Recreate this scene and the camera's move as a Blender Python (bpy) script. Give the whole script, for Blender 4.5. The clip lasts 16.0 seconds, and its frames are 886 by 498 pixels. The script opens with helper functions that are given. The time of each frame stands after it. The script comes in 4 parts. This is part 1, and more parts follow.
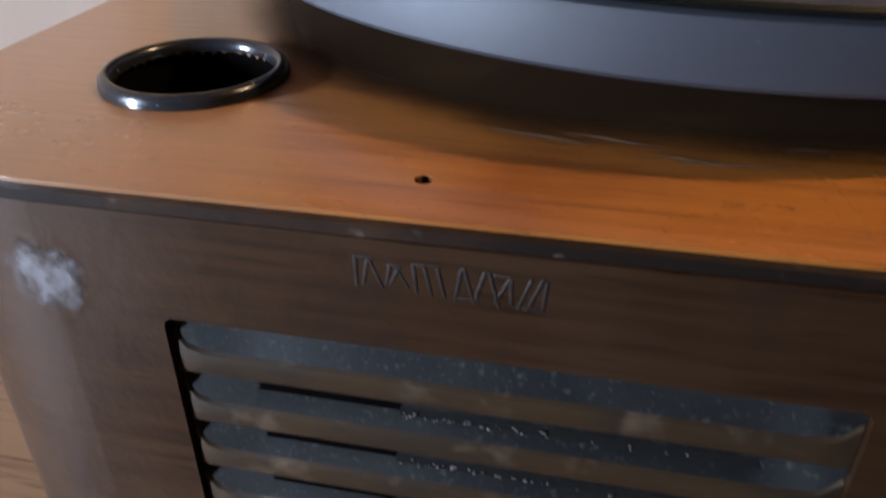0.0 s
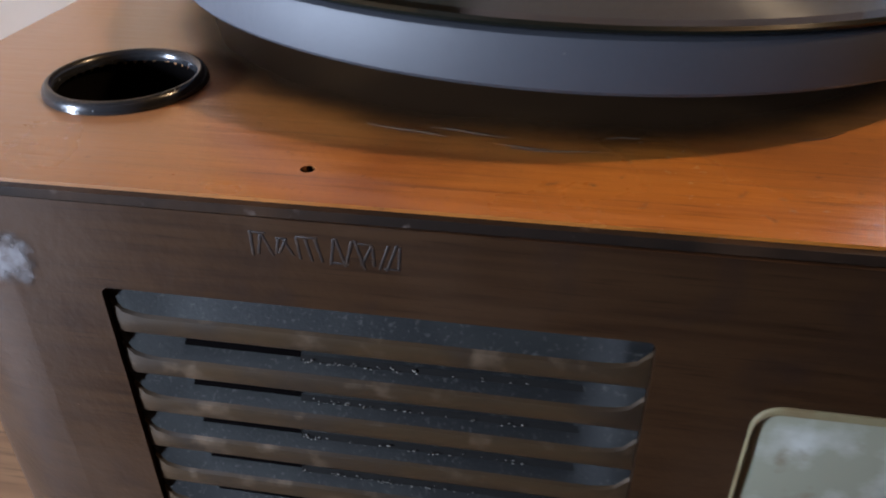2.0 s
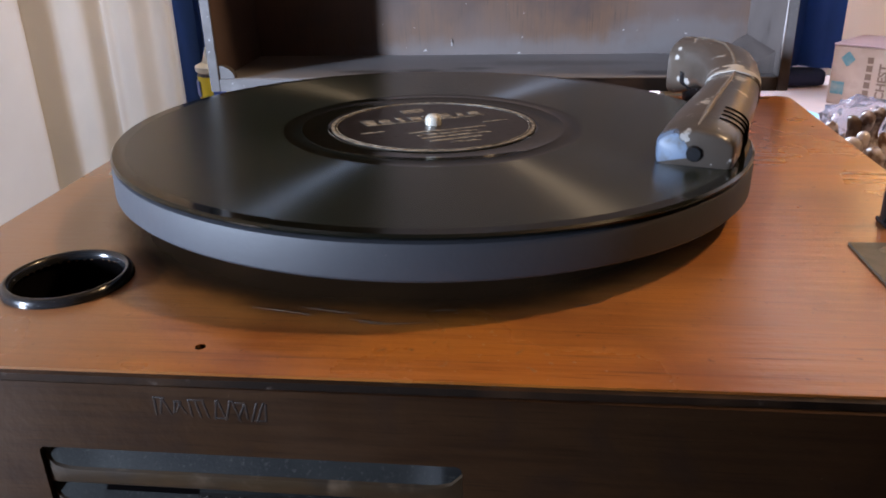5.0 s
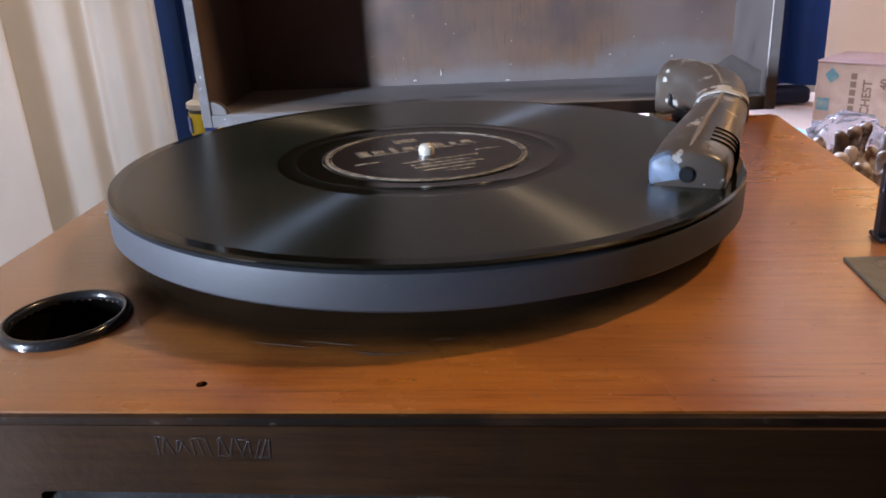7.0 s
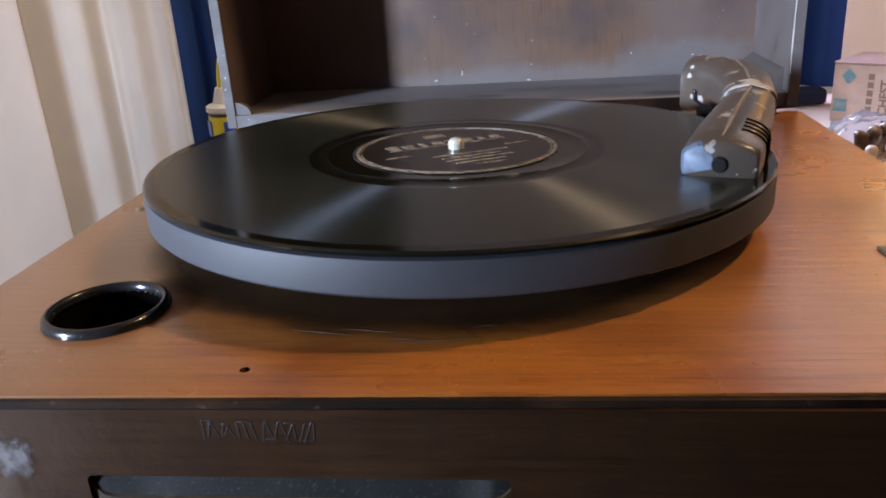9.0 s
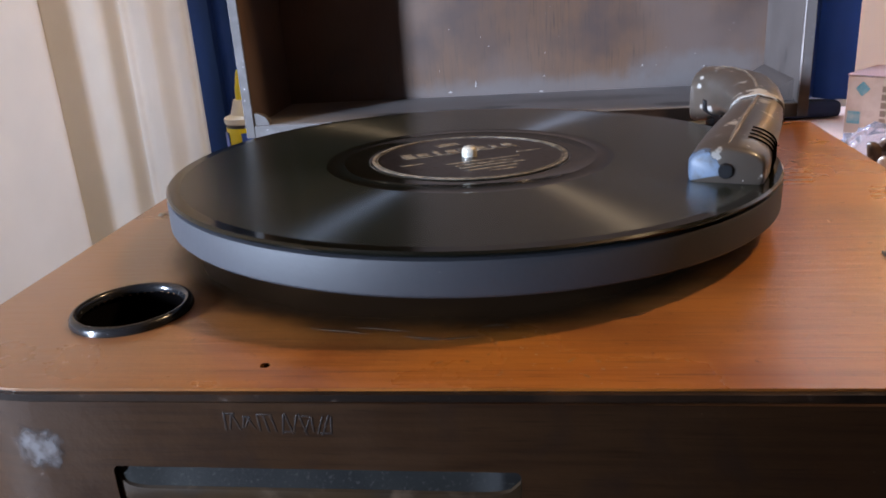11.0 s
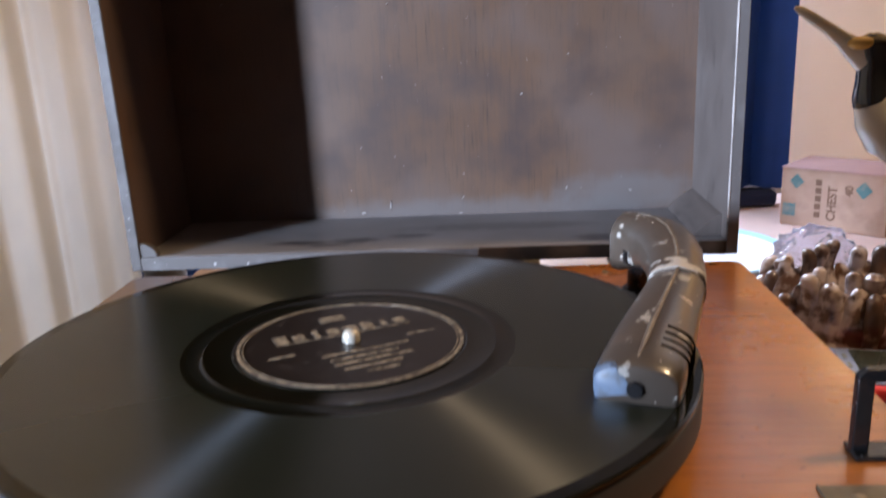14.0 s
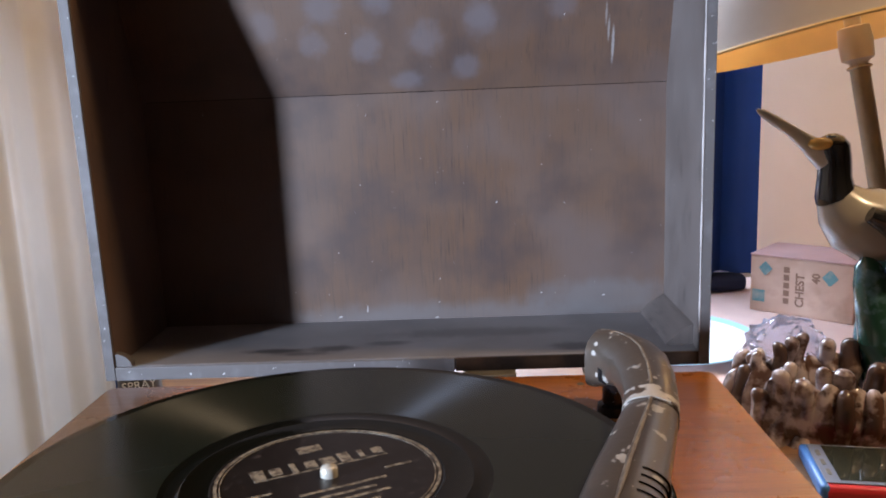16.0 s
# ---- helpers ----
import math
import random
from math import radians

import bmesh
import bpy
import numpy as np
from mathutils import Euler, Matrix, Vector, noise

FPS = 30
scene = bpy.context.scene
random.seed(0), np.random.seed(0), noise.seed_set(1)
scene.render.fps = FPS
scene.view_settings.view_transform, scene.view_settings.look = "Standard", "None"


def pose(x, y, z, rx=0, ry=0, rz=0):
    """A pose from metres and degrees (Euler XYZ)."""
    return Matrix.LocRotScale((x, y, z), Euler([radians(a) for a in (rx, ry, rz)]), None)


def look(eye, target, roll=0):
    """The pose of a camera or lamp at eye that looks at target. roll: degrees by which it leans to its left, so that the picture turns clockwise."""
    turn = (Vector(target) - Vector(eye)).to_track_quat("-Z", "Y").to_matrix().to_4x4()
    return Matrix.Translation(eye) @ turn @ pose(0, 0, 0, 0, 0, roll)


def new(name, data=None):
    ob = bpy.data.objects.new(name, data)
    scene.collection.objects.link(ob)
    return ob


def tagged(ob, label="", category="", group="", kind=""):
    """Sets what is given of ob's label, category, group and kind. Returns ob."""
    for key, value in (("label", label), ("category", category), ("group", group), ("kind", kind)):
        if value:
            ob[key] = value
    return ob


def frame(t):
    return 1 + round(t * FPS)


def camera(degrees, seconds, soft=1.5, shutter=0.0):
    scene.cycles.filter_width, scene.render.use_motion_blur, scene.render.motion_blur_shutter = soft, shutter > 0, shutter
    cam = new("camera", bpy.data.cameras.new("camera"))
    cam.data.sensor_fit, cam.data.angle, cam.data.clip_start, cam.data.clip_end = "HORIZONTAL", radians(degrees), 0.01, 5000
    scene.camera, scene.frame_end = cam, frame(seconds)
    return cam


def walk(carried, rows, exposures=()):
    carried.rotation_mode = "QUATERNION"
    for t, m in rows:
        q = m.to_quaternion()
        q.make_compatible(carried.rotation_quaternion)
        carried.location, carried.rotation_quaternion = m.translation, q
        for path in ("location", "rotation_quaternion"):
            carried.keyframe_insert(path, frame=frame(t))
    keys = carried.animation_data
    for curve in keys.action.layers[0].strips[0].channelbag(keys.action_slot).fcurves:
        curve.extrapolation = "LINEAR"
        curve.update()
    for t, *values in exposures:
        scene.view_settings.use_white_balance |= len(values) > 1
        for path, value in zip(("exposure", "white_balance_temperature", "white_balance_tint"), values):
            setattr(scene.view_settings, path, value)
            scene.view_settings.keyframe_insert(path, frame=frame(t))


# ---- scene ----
cam = camera(58.7, 16.0, 1.8, 0.5)
PATH = [
    (0, (-0.021, -0.267, 1.061), (-0.372, 1.392, 0.001), -0.0),
    (0.5, (-0.014, -0.272, 1.057), (-0.341, 1.355, -0.06), -0.6),
    (1, (-0.01, -0.272, 1.061), (-0.318, 1.377, -0.029), -0.1),
    (1.5, (-0.004, -0.28, 1.068), (-0.294, 1.365, -0.032), -0.1),
    (2, (0.004, -0.292, 1.077), (-0.277, 1.356, -0.02), -0.3),
    (2.5, (0.022, -0.317, 1.097), (-0.26, 1.392, 0.097), -1.1),
    (3, (0.038, -0.332, 1.112), (-0.234, 1.442, 0.23), -1.3),
    (3.5, (0.04, -0.327, 1.113), (-0.222, 1.465, 0.265), -1.5),
    (4, (0.039, -0.33, 1.112), (-0.211, 1.478, 0.295), -1.2),
    (4.2, (0.04, -0.332, 1.112), (-0.203, 1.478, 0.297), -1.2),
    (6.3, (0.043, -0.334, 1.11), (-0.151, 1.513, 0.367), -2.2),
    (6.5, (0.042, -0.333, 1.11), (-0.158, 1.515, 0.373), -2.5),
    (7, (0.041, -0.334, 1.112), (-0.163, 1.516, 0.379), -3.3),
    (7.5, (0.036, -0.337, 1.108), (-0.178, 1.513, 0.378), -3.7),
    (8, (0.034, -0.339, 1.109), (-0.185, 1.513, 0.384), -3.8),
    (8.5, (0.034, -0.339, 1.11), (-0.189, 1.513, 0.388), -3.8),
    (9, (0.033, -0.339, 1.108), (-0.198, 1.514, 0.393), -3.8),
    (9.5, (0.032, -0.342, 1.108), (-0.205, 1.512, 0.396), -3.8),
    (9.7, (0.036, -0.349, 1.104), (-0.229, 1.522, 0.449), -4.4),
    (12, (0.033, -0.344, 1.11), (-0.228, 1.512, 0.411), -3.8),
    (12.5, (0.033, -0.338, 1.109), (-0.228, 1.518, 0.412), -3.8),
    (13, (0.037, -0.326, 1.115), (-0.215, 1.531, 0.417), -3.9),
    (13.5, (0.05, -0.313, 1.129), (-0.17, 1.561, 0.466), -3.6),
    (14, (0.058, -0.285, 1.142), (-0.085, 1.632, 0.59), -2.9),
    (14.5, (0.055, -0.276, 1.159), (-0.04, 1.671, 0.708), -2.4),
    (15, (0.058, -0.285, 1.177), (-0.021, 1.671, 0.766), -2.3),
    (15.5, (0.06, -0.28, 1.176), (-0.013, 1.679, 0.78), -2.4),
    (16, (0.058, -0.285, 1.168), (-0.016, 1.676, 0.783), -2.4),
]
walk(cam, [(t, look(eye, target, roll)) for t, eye, target, roll in PATH],
     [(0, 0.15), (0.5, 0.32), (1.0, 0.40), (2.0, 0.25), (3.0, 0.0), (14.0, 0.0), (15.0, 0.1), (15.5, -0.1), (16.0, -0.12)])

# ---- light ----
world = bpy.data.worlds.new("world")
scene.world = world
world.use_nodes = True
sky = world.node_tree.nodes.new("ShaderNodeTexSky")
sky.sky_type, sky.sun_disc = "NISHITA", False
sky.sun_elevation, sky.sun_rotation = radians(35), radians(200)
world.node_tree.links.new(sky.outputs[0], world.node_tree.nodes["Background"].inputs[0])
world.node_tree.nodes["Background"].inputs[1].default_value = 0.1


def lamp(name, kind, place, target, power, colour, size=0.1, size_y=None):
    data = bpy.data.lights.new(name, kind)
    data.energy, data.color = power, colour
    if kind == "AREA":
        data.shape, data.size, data.size_y = "RECTANGLE", size, size_y or size
    else:
        data.shadow_soft_size = size
    ob = new(name, data)
    ob.matrix_world = look(place, target)
    return ob


TABLE = 0.83
lamp("window_light", "AREA", (-3.02, -2.35, 1.55), (0, 0.1, 1.05), 620, (0.62, 0.75, 1.0), 0.28, 1.0)
lamp("rear_window_light", "AREA", (0.06, 1.11, 1.40), (0.28, 0.7, 0.85), 24, (0.64, 0.76, 1.0), 0.36, 0.85)
lamp("ceiling_bulb", "POINT", (0.85, 0.12, 2.15), (0, 0, 0), 50, (1.0, 0.69, 0.40), 0.045)


# ---- materials ----
def material(name, base, rough=0.5, metal=0.0, spots=(), grain=None, bump=0.0, bump_scale=400.0, coat=0.0, ramp=0.12, spec=0.5):
    """base: colour; spots: rows of (scale, low, high, colour, roughness or None, detail) laid over it by noise; grain: (stretch, colour, low, high)."""
    m = bpy.data.materials.new(name)
    m.use_nodes = True
    t = m.node_tree
    n, l = t.nodes, t.links
    p = n["Principled BSDF"]
    p.inputs["Roughness"].default_value, p.inputs["Metallic"].default_value = rough, metal
    p.inputs["Coat Weight"].default_value, p.inputs["Coat Roughness"].default_value = coat, 0.12
    p.inputs["Specular IOR Level"].default_value = spec
    at = n.new("ShaderNodeTexCoord").outputs["Object"]

    def mix(fac, a, b, is_colour=True):
        x = n.new("ShaderNodeMix")
        x.data_type = "RGBA" if is_colour else "FLOAT"
        l.new(fac, x.inputs[0])
        i, j, o = (6, 7, 2) if is_colour else (2, 3, 0)
        for k, v in ((i, a), (j, b)):
            if hasattr(v, "links"):
                l.new(v, x.inputs[k])
            else:
                x.inputs[k].default_value = (*v, 1) if is_colour else v
        return x.outputs[o]

    def cloud(scale, low, high, detail=4.0, stretch=None):
        src = at
        if stretch:
            mp = n.new("ShaderNodeMapping")
            mp.inputs["Scale"].default_value = stretch
            l.new(at, mp.inputs[0])
            src = mp.outputs[0]
        z = n.new("ShaderNodeTexNoise")
        z.inputs["Scale"].default_value, z.inputs["Detail"].default_value = scale, detail
        l.new(src, z.inputs["Vector"])
        r = n.new("ShaderNodeMapRange")
        r.inputs[1].default_value, r.inputs[2].default_value = low, high
        r.clamp = True
        l.new(z.outputs["Fac"], r.inputs[0])
        return r.outputs[0]

    dark = tuple(c * (1 - ramp) for c in base)
    light = tuple(min(1, c * (1 + ramp)) for c in base)
    colour = mix(cloud(9.0, 0.3, 0.7), dark, light)
    roughness = rough
    if grain:
        stretch, gcol, low, high = grain
        colour = mix(cloud(1.0, low, high, 6.0, stretch), colour, gcol)
        fine = cloud(1.0, 0.56, 0.74, 3.0, tuple(3.4 * q for q in stretch))
        colour = mix(fine, colour, tuple(0.62 * q for q in gcol))
    for scale, low, high, scol, srough, detail in spots:
        f = cloud(scale, low, high, detail)
        colour = mix(f, colour, scol)
        if srough is not None:
            roughness = mix(f, roughness, srough, False)
    l.new(colour, p.inputs["Base Color"])
    if hasattr(roughness, "links"):
        l.new(roughness, p.inputs["Roughness"])
    if bump:
        b = n.new("ShaderNodeBump")
        b.inputs["Strength"].default_value, b.inputs["Distance"].default_value = bump, 0.001
        z = n.new("ShaderNodeTexNoise")
        z.inputs["Scale"].default_value = bump_scale
        l.new(at, z.inputs["Vector"])
        l.new(z.outputs["Fac"], b.inputs["Height"])
        l.new(b.outputs[0], p.inputs["Normal"])
    return m


DECK = material("varnished_deck", (0.400, 0.132, 0.020), 0.26, grain=((7, 190, 60), (0.19, 0.050, 0.008), 0.46, 0.80), bump=0.05, coat=0.75,
                spots=((6, 0.46, 0.80, (0.32, 0.150, 0.060), 0.36, 7), (11, 0.42, 0.90, (0.42, 0.150, 0.027), 0.30, 6), (20, 0.50, 0.76, (0.20, 0.062, 0.014), 0.30, 8), (260, 0.64, 0.76, (0.13, 0.045, 0.015), 0.35, 5),
                       (700, 0.77, 0.82, (0.30, 0.2, 0.14), 0.5, 2)))
DECK.node_tree.nodes["Principled BSDF"].inputs["Coat Roughness"].default_value = 0.22


def ripple(m, stretch, strength):
    """Long shallow waves along the grain in a varnish, felt by base and coat."""
    n, l = m.node_tree.nodes, m.node_tree.links
    mp, z, b = n.new("ShaderNodeMapping"), n.new("ShaderNodeTexNoise"), n.new("ShaderNodeBump")
    mp.inputs["Scale"].default_value = stretch
    l.new(n.new("ShaderNodeTexCoord").outputs["Object"], mp.inputs[0])
    l.new(mp.outputs[0], z.inputs["Vector"])
    z.inputs["Scale"].default_value, z.inputs["Detail"].default_value = 1.0, 3.0
    l.new(z.outputs["Fac"], b.inputs["Height"])
    b.inputs["Strength"].default_value, b.inputs["Distance"].default_value = strength, 0.001
    p = n["Principled BSDF"]
    l.new(p.inputs["Normal"].links[0].from_socket, b.inputs["Normal"])
    l.new(b.outputs[0], p.inputs["Normal"])
    l.new(b.outputs[0], p.inputs["Coat Normal"])


ripple(DECK, (30, 260, 30), 0.22)
FACE = material("dark_walnut", (0.039, 0.0185, 0.0080), 0.36, grain=((14, 60, 420), (0.019, 0.0085, 0.0042), 0.42, 0.78), bump=0.12, spec=0.36,
                spots=((22, 0.45, 0.85, (0.052, 0.027, 0.014), 0.46, 6), (70, 0.55, 0.8, (0.022, 0.012, 0.008), 0.35, 7), (600, 0.77, 0.82, (0.16, 0.12, 0.1), 0.6, 2)))
EDGE = material("worn_dark_edge", (0.014, 0.009, 0.0065), 0.5, spots=((38, 0.45, 0.66, (0.040, 0.022, 0.013), 0.42, 8), (260, 0.64, 0.76, (0.085, 0.06, 0.048), 0.6, 5)), bump=0.12, spec=0.15)
CARVED = material("carved_stain", (0.014, 0.008, 0.006), 0.5, spots=((400, 0.5, 0.7, (0.045, 0.025, 0.014), 0.5, 3),))
CHIPPED = material("pale_chip", (0.34, 0.31, 0.30), 0.7)
LIDWOOD = material("lid_wood", (0.092, 0.049, 0.028), 0.5, grain=((300, 60, 14), (0.074, 0.044, 0.032), 0.42, 0.85), bump=0.05, spec=0.5,
                   spots=((10, 0.4, 0.8, (0.104, 0.064, 0.045), 0.6, 6), (24, 0.46, 0.72, (0.054, 0.035, 0.030), 0.5, 7), (17, 0.45, 0.85, (0.098, 0.068, 0.058), 0.6, 3), (420, 0.78, 0.81, (0.45, 0.42, 0.4), 0.7, 2)))
LIDDUST = material("dusty_lid_wood", (0.175, 0.160, 0.158), 0.5, spots=((14, 0.42, 0.7, (0.110, 0.100, 0.098), 0.45, 6), (420, 0.76, 0.80, (0.4, 0.38, 0.37), 0.7, 2)), bump=0.08)
LIDRIM = material("worn_lid_rim", (0.085, 0.075, 0.072), 0.55, spots=((60, 0.5, 0.7, (0.13, 0.12, 0.12), 0.6, 6), (350, 0.7, 0.76, (0.5, 0.48, 0.48), 0.6, 2)), bump=0.1)
PLATTER = material("grey_platter_paint", (0.034, 0.036, 0.043), 0.58, bump=0.08, spots=((30, 0.45, 0.8, (0.041, 0.042, 0.049), 0.5, 6), (500, 0.74, 0.8, (0.12, 0.11, 0.1), 0.6, 3)))
FELT = material("dark_felt", (0.014, 0.013, 0.012), 0.95, spec=0.1)
SHELLAC = material("shellac_plain", (0.006, 0.0066, 0.005), 0.09)
LABEL = material("black_paper_label", (0.014, 0.011, 0.010), 0.30, spots=((260, 0.6, 0.75, (0.06, 0.05, 0.05), 0.5, 4),))
GOLD = material("dull_gold_print", (0.27, 0.235, 0.18), 0.5, spots=((300, 0.45, 0.6, (0.09, 0.075, 0.06), 0.5, 3),))
CHROME = material("bright_steel", (0.75, 0.74, 0.72), 0.12, 1.0)
PEARL = material("pearly_spindle_cap", (0.50, 0.47, 0.40), 0.24, 0.25, coat=0.6)
ARMRIDGE = material("rubbed_enamel_rib", (0.17, 0.145, 0.115), 0.35, spots=((160, 0.45, 0.6, (0.085, 0.064, 0.046), 0.3, 5),))
BARE = material("rubbed_bare_metal", (0.11, 0.155, 0.23), 0.45, 0.0, spots=((200, 0.5, 0.7, (0.07, 0.075, 0.08), 0.5, 4),))
ARM = material("chipped_brown_enamel", (0.060, 0.047, 0.037), 0.28, spec=0.5, coat=0.25,
               spots=((80, 0.622, 0.640, (0.36, 0.34, 0.31), 0.4, 8), (30, 0.5, 0.75, (0.074, 0.055, 0.041), 0.34, 5), (420, 0.75, 0.77, (0.42, 0.39, 0.35), 0.4, 2)), bump=0.05)
ARMCHIP = material("chipped_bare_metal", (0.44, 0.42, 0.39), 0.5, 0.1, spots=((85, 0.535, 0.55, (0.066, 0.047, 0.034), 0.28, 5),))
BLACK = material("black_enamel", (0.012, 0.012, 0.013), 0.2, spots=((500, 0.7, 0.76, (0.2, 0.2, 0.2), 0.4, 2),), bump=0.08)
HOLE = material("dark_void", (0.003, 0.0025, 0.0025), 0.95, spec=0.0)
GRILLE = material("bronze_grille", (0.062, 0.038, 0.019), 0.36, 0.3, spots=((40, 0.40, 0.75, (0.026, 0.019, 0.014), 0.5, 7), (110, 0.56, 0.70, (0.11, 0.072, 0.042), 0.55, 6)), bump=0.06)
# louvre tops: dust, plus a darker tone painted for the light they miss
GRILLETOP = material("dusty_shaded_bronze", (0.011, 0.0115, 0.0115), 0.55, 0.0, spots=((40, 0.42, 0.80, (0.026, 0.027, 0.025), 0.6, 7), (900, 0.58, 0.76, (0.060, 0.058, 0.052), 0.8, 5)), spec=0.25, bump=0.08, bump_scale=1200)
DUST = material("grey_dust", (0.24, 0.22, 0.19), 0.95)
DIAL = material("cloudy_dial_lens", (0.34, 0.34, 0.25), 0.28, coat=0.3, spots=((60, 0.48, 0.70, (0.62, 0.64, 0.58), 0.4, 6), (160, 0.6, 0.8, (0.26, 0.22, 0.14), 0.3, 5)))
DIALRIM = material("yellowed_dial_edge", (0.26, 0.22, 0.12), 0.4, spots=((80, 0.5, 0.7, (0.22, 0.16, 0.08), 0.5, 5),))
WORN = material("bare_worn_patch", (0.135, 0.122, 0.12), 0.55, spots=((260, 0.40, 0.60, (0.062, 0.045, 0.038), 0.5, 6),), bump=0.3)
STEEL = material("aged_plate", (0.17, 0.15, 0.115), 0.5, 0.35, spots=((120, 0.5, 0.8, (0.10, 0.085, 0.06), 0.55, 5),), bump=0.1)
# unseen walls and ceiling are coloured dark to limit bounced light
DARKWALL = material("dark_unseen_wall", (0.034, 0.022, 0.016), 0.55, grain=((30, 30, 3), (0.028, 0.018, 0.013), 0.45, 0.75))
PLATTERSHADOW = material("dark_platter_shadow", (0.042, 0.022, 0.010), 0.34, spots=((30, 0.5, 0.75, (0.065, 0.033, 0.013), 0.4, 6), (300, 0.70, 0.78, (0.13, 0.10, 0.08), 0.6, 4)))
WALL = material("cream_wall", (0.70, 0.67, 0.69), 0.8, bump=0.1, bump_scale=150, ramp=0.04)
LEFTWALL = material("white_wall", (0.66, 0.61, 0.55), 0.8, bump=0.1, bump_scale=150, ramp=0.04)
CLOTH = material("white_curtain", (0.64, 0.61, 0.55), 0.9, bump=0.2, bump_scale=900, ramp=0.05)
BLUE = material("blue_curtain", (0.006, 0.044, 0.210), 0.75, bump=0.2, bump_scale=900)
NAVY = material("dark_blue_hem", (0.012, 0.018, 0.05), 0.85)
TABLEWOOD = material("brown_table", (0.24, 0.13, 0.065), 0.45, grain=((7, 130, 30), (0.16, 0.08, 0.04), 0.5, 0.75))
RUNNER = material("pink_cloth", (0.66, 0.50, 0.46), 0.9, bump=0.2, bump_scale=900)
FLOOR = material("brown_floor", (0.14, 0.08, 0.05), 0.5, grain=((4, 60, 9), (0.09, 0.05, 0.03), 0.45, 0.7))
CEIL = material("white_ceiling", (0.8, 0.79, 0.77), 0.9)
CEILTILE = material("brown_ceiling", (0.12, 0.09, 0.07), 0.8)
CARD = material("cardboard", (0.47, 0.33, 0.26), 0.85, spots=((30, 0.5, 0.8, (0.54, 0.40, 0.33), None, 4), (22, 0.55, 0.75, (0.36, 0.24, 0.18), None, 7)), bump=0.2, bump_scale=60)
PINKTOP = material("pink_box_top", (0.46, 0.31, 0.31), 0.85)
TEAL = material("teal_print", (0.11, 0.25, 0.28), 0.85, spots=((60, 0.5, 0.7, (0.30, 0.33, 0.31), None, 5),))
BROWNINK = material("brown_print", (0.21, 0.13, 0.095), 0.85)
GLAZE = material("brown_drip_glaze", (0.105, 0.056, 0.038), 0.12, coat=0.4, spots=((60, 0.43, 0.58, (0.48, 0.40, 0.38), 0.15, 6), (80, 0.6, 0.75, (0.06, 0.03, 0.02), 0.1, 4)))
GLAZEDARK = material("dark_glaze", (0.085, 0.050, 0.036), 0.15, spots=((70, 0.5, 0.7, (0.24, 0.18, 0.15), 0.15, 5),))
SCUFF = material("pale_scuff", (0.060, 0.036, 0.019), 0.9, spots=((300, 0.42, 0.58, (0.035, 0.02, 0.01), 0.5, 4),))
DUCKGREY = material("grey_glaze", (0.31, 0.29, 0.25), 0.22, coat=0.3)
DUCKBLACK = material("black_glaze", (0.012, 0.012, 0.012), 0.12, coat=0.4)
DUCKBILL = material("grey_bill_glaze", (0.42, 0.42, 0.39), 0.15, coat=0.4)
YELLOW = material("ochre_glaze", (0.5, 0.33, 0.1), 0.25)
GREEN = material("green_glaze", (0.02, 0.075, 0.05), 0.12, coat=0.5, spots=((60, 0.5, 0.7, (0.1, 0.2, 0.24), 0.1, 4),))
BRASS = material("old_brass", (0.30, 0.23, 0.15), 0.36, 0.55, spots=((40, 0.45, 0.8, (0.22, 0.17, 0.11), 0.45, 4),))
SOCKET = material("ivory_socket", (0.45, 0.37, 0.27), 0.35)
SHADE_OUT = material("shade_cloth", (0.62, 0.55, 0.48), 0.85, bump=0.15, bump_scale=900)
SHADE_IN = material("shade_lining", (0.75, 0.52, 0.22), 0.7)
PLATEWHITE = material("white_enamel", (0.85, 0.86, 0.88), 0.3)
PLATEBLUE = material("pale_blue_rim", (0.35, 0.65, 0.78), 0.3)
RED = material("red_bumper", (0.6, 0.03, 0.04), 0.35)
BLUECASE = material("blue_bumper", (0.06, 0.2, 0.5), 0.35)
GREYCASE = material("grey_case", (0.17, 0.19, 0.24), 0.4)
SCREEN = material("dark_screen", (0.03, 0.03, 0.02), 0.06)
YELLOWCAP = material("yellow_plastic", (0.85, 0.75, 0.02), 0.35)
CANWHITE = material("white_plastic", (0.75, 0.8, 0.8), 0.3)
CANBLUE = material("blue_label", (0.03, 0.1, 0.55), 0.35)
CANDARK = material("dark_label", (0.05, 0.05, 0.05), 0.4)


LIDSIDE = material("streaked_lid_side", (0.074, 0.060, 0.054), 0.5, grain=((200, 16, 8), (0.050, 0.040, 0.036), 0.42, 0.8), bump=0.06,
                   spots=((18, 0.45, 0.75, (0.092, 0.078, 0.072), 0.6, 6), (380, 0.76, 0.80, (0.4, 0.38, 0.37), 0.7, 2)))
LIDSLOPE = LIDWOOD.copy()
LIDSLOPE.name = "glint_spotted_lid_wood"
LIDBACK = LIDWOOD.copy()
LIDBACK.name = "dusty_footed_lid_wood"


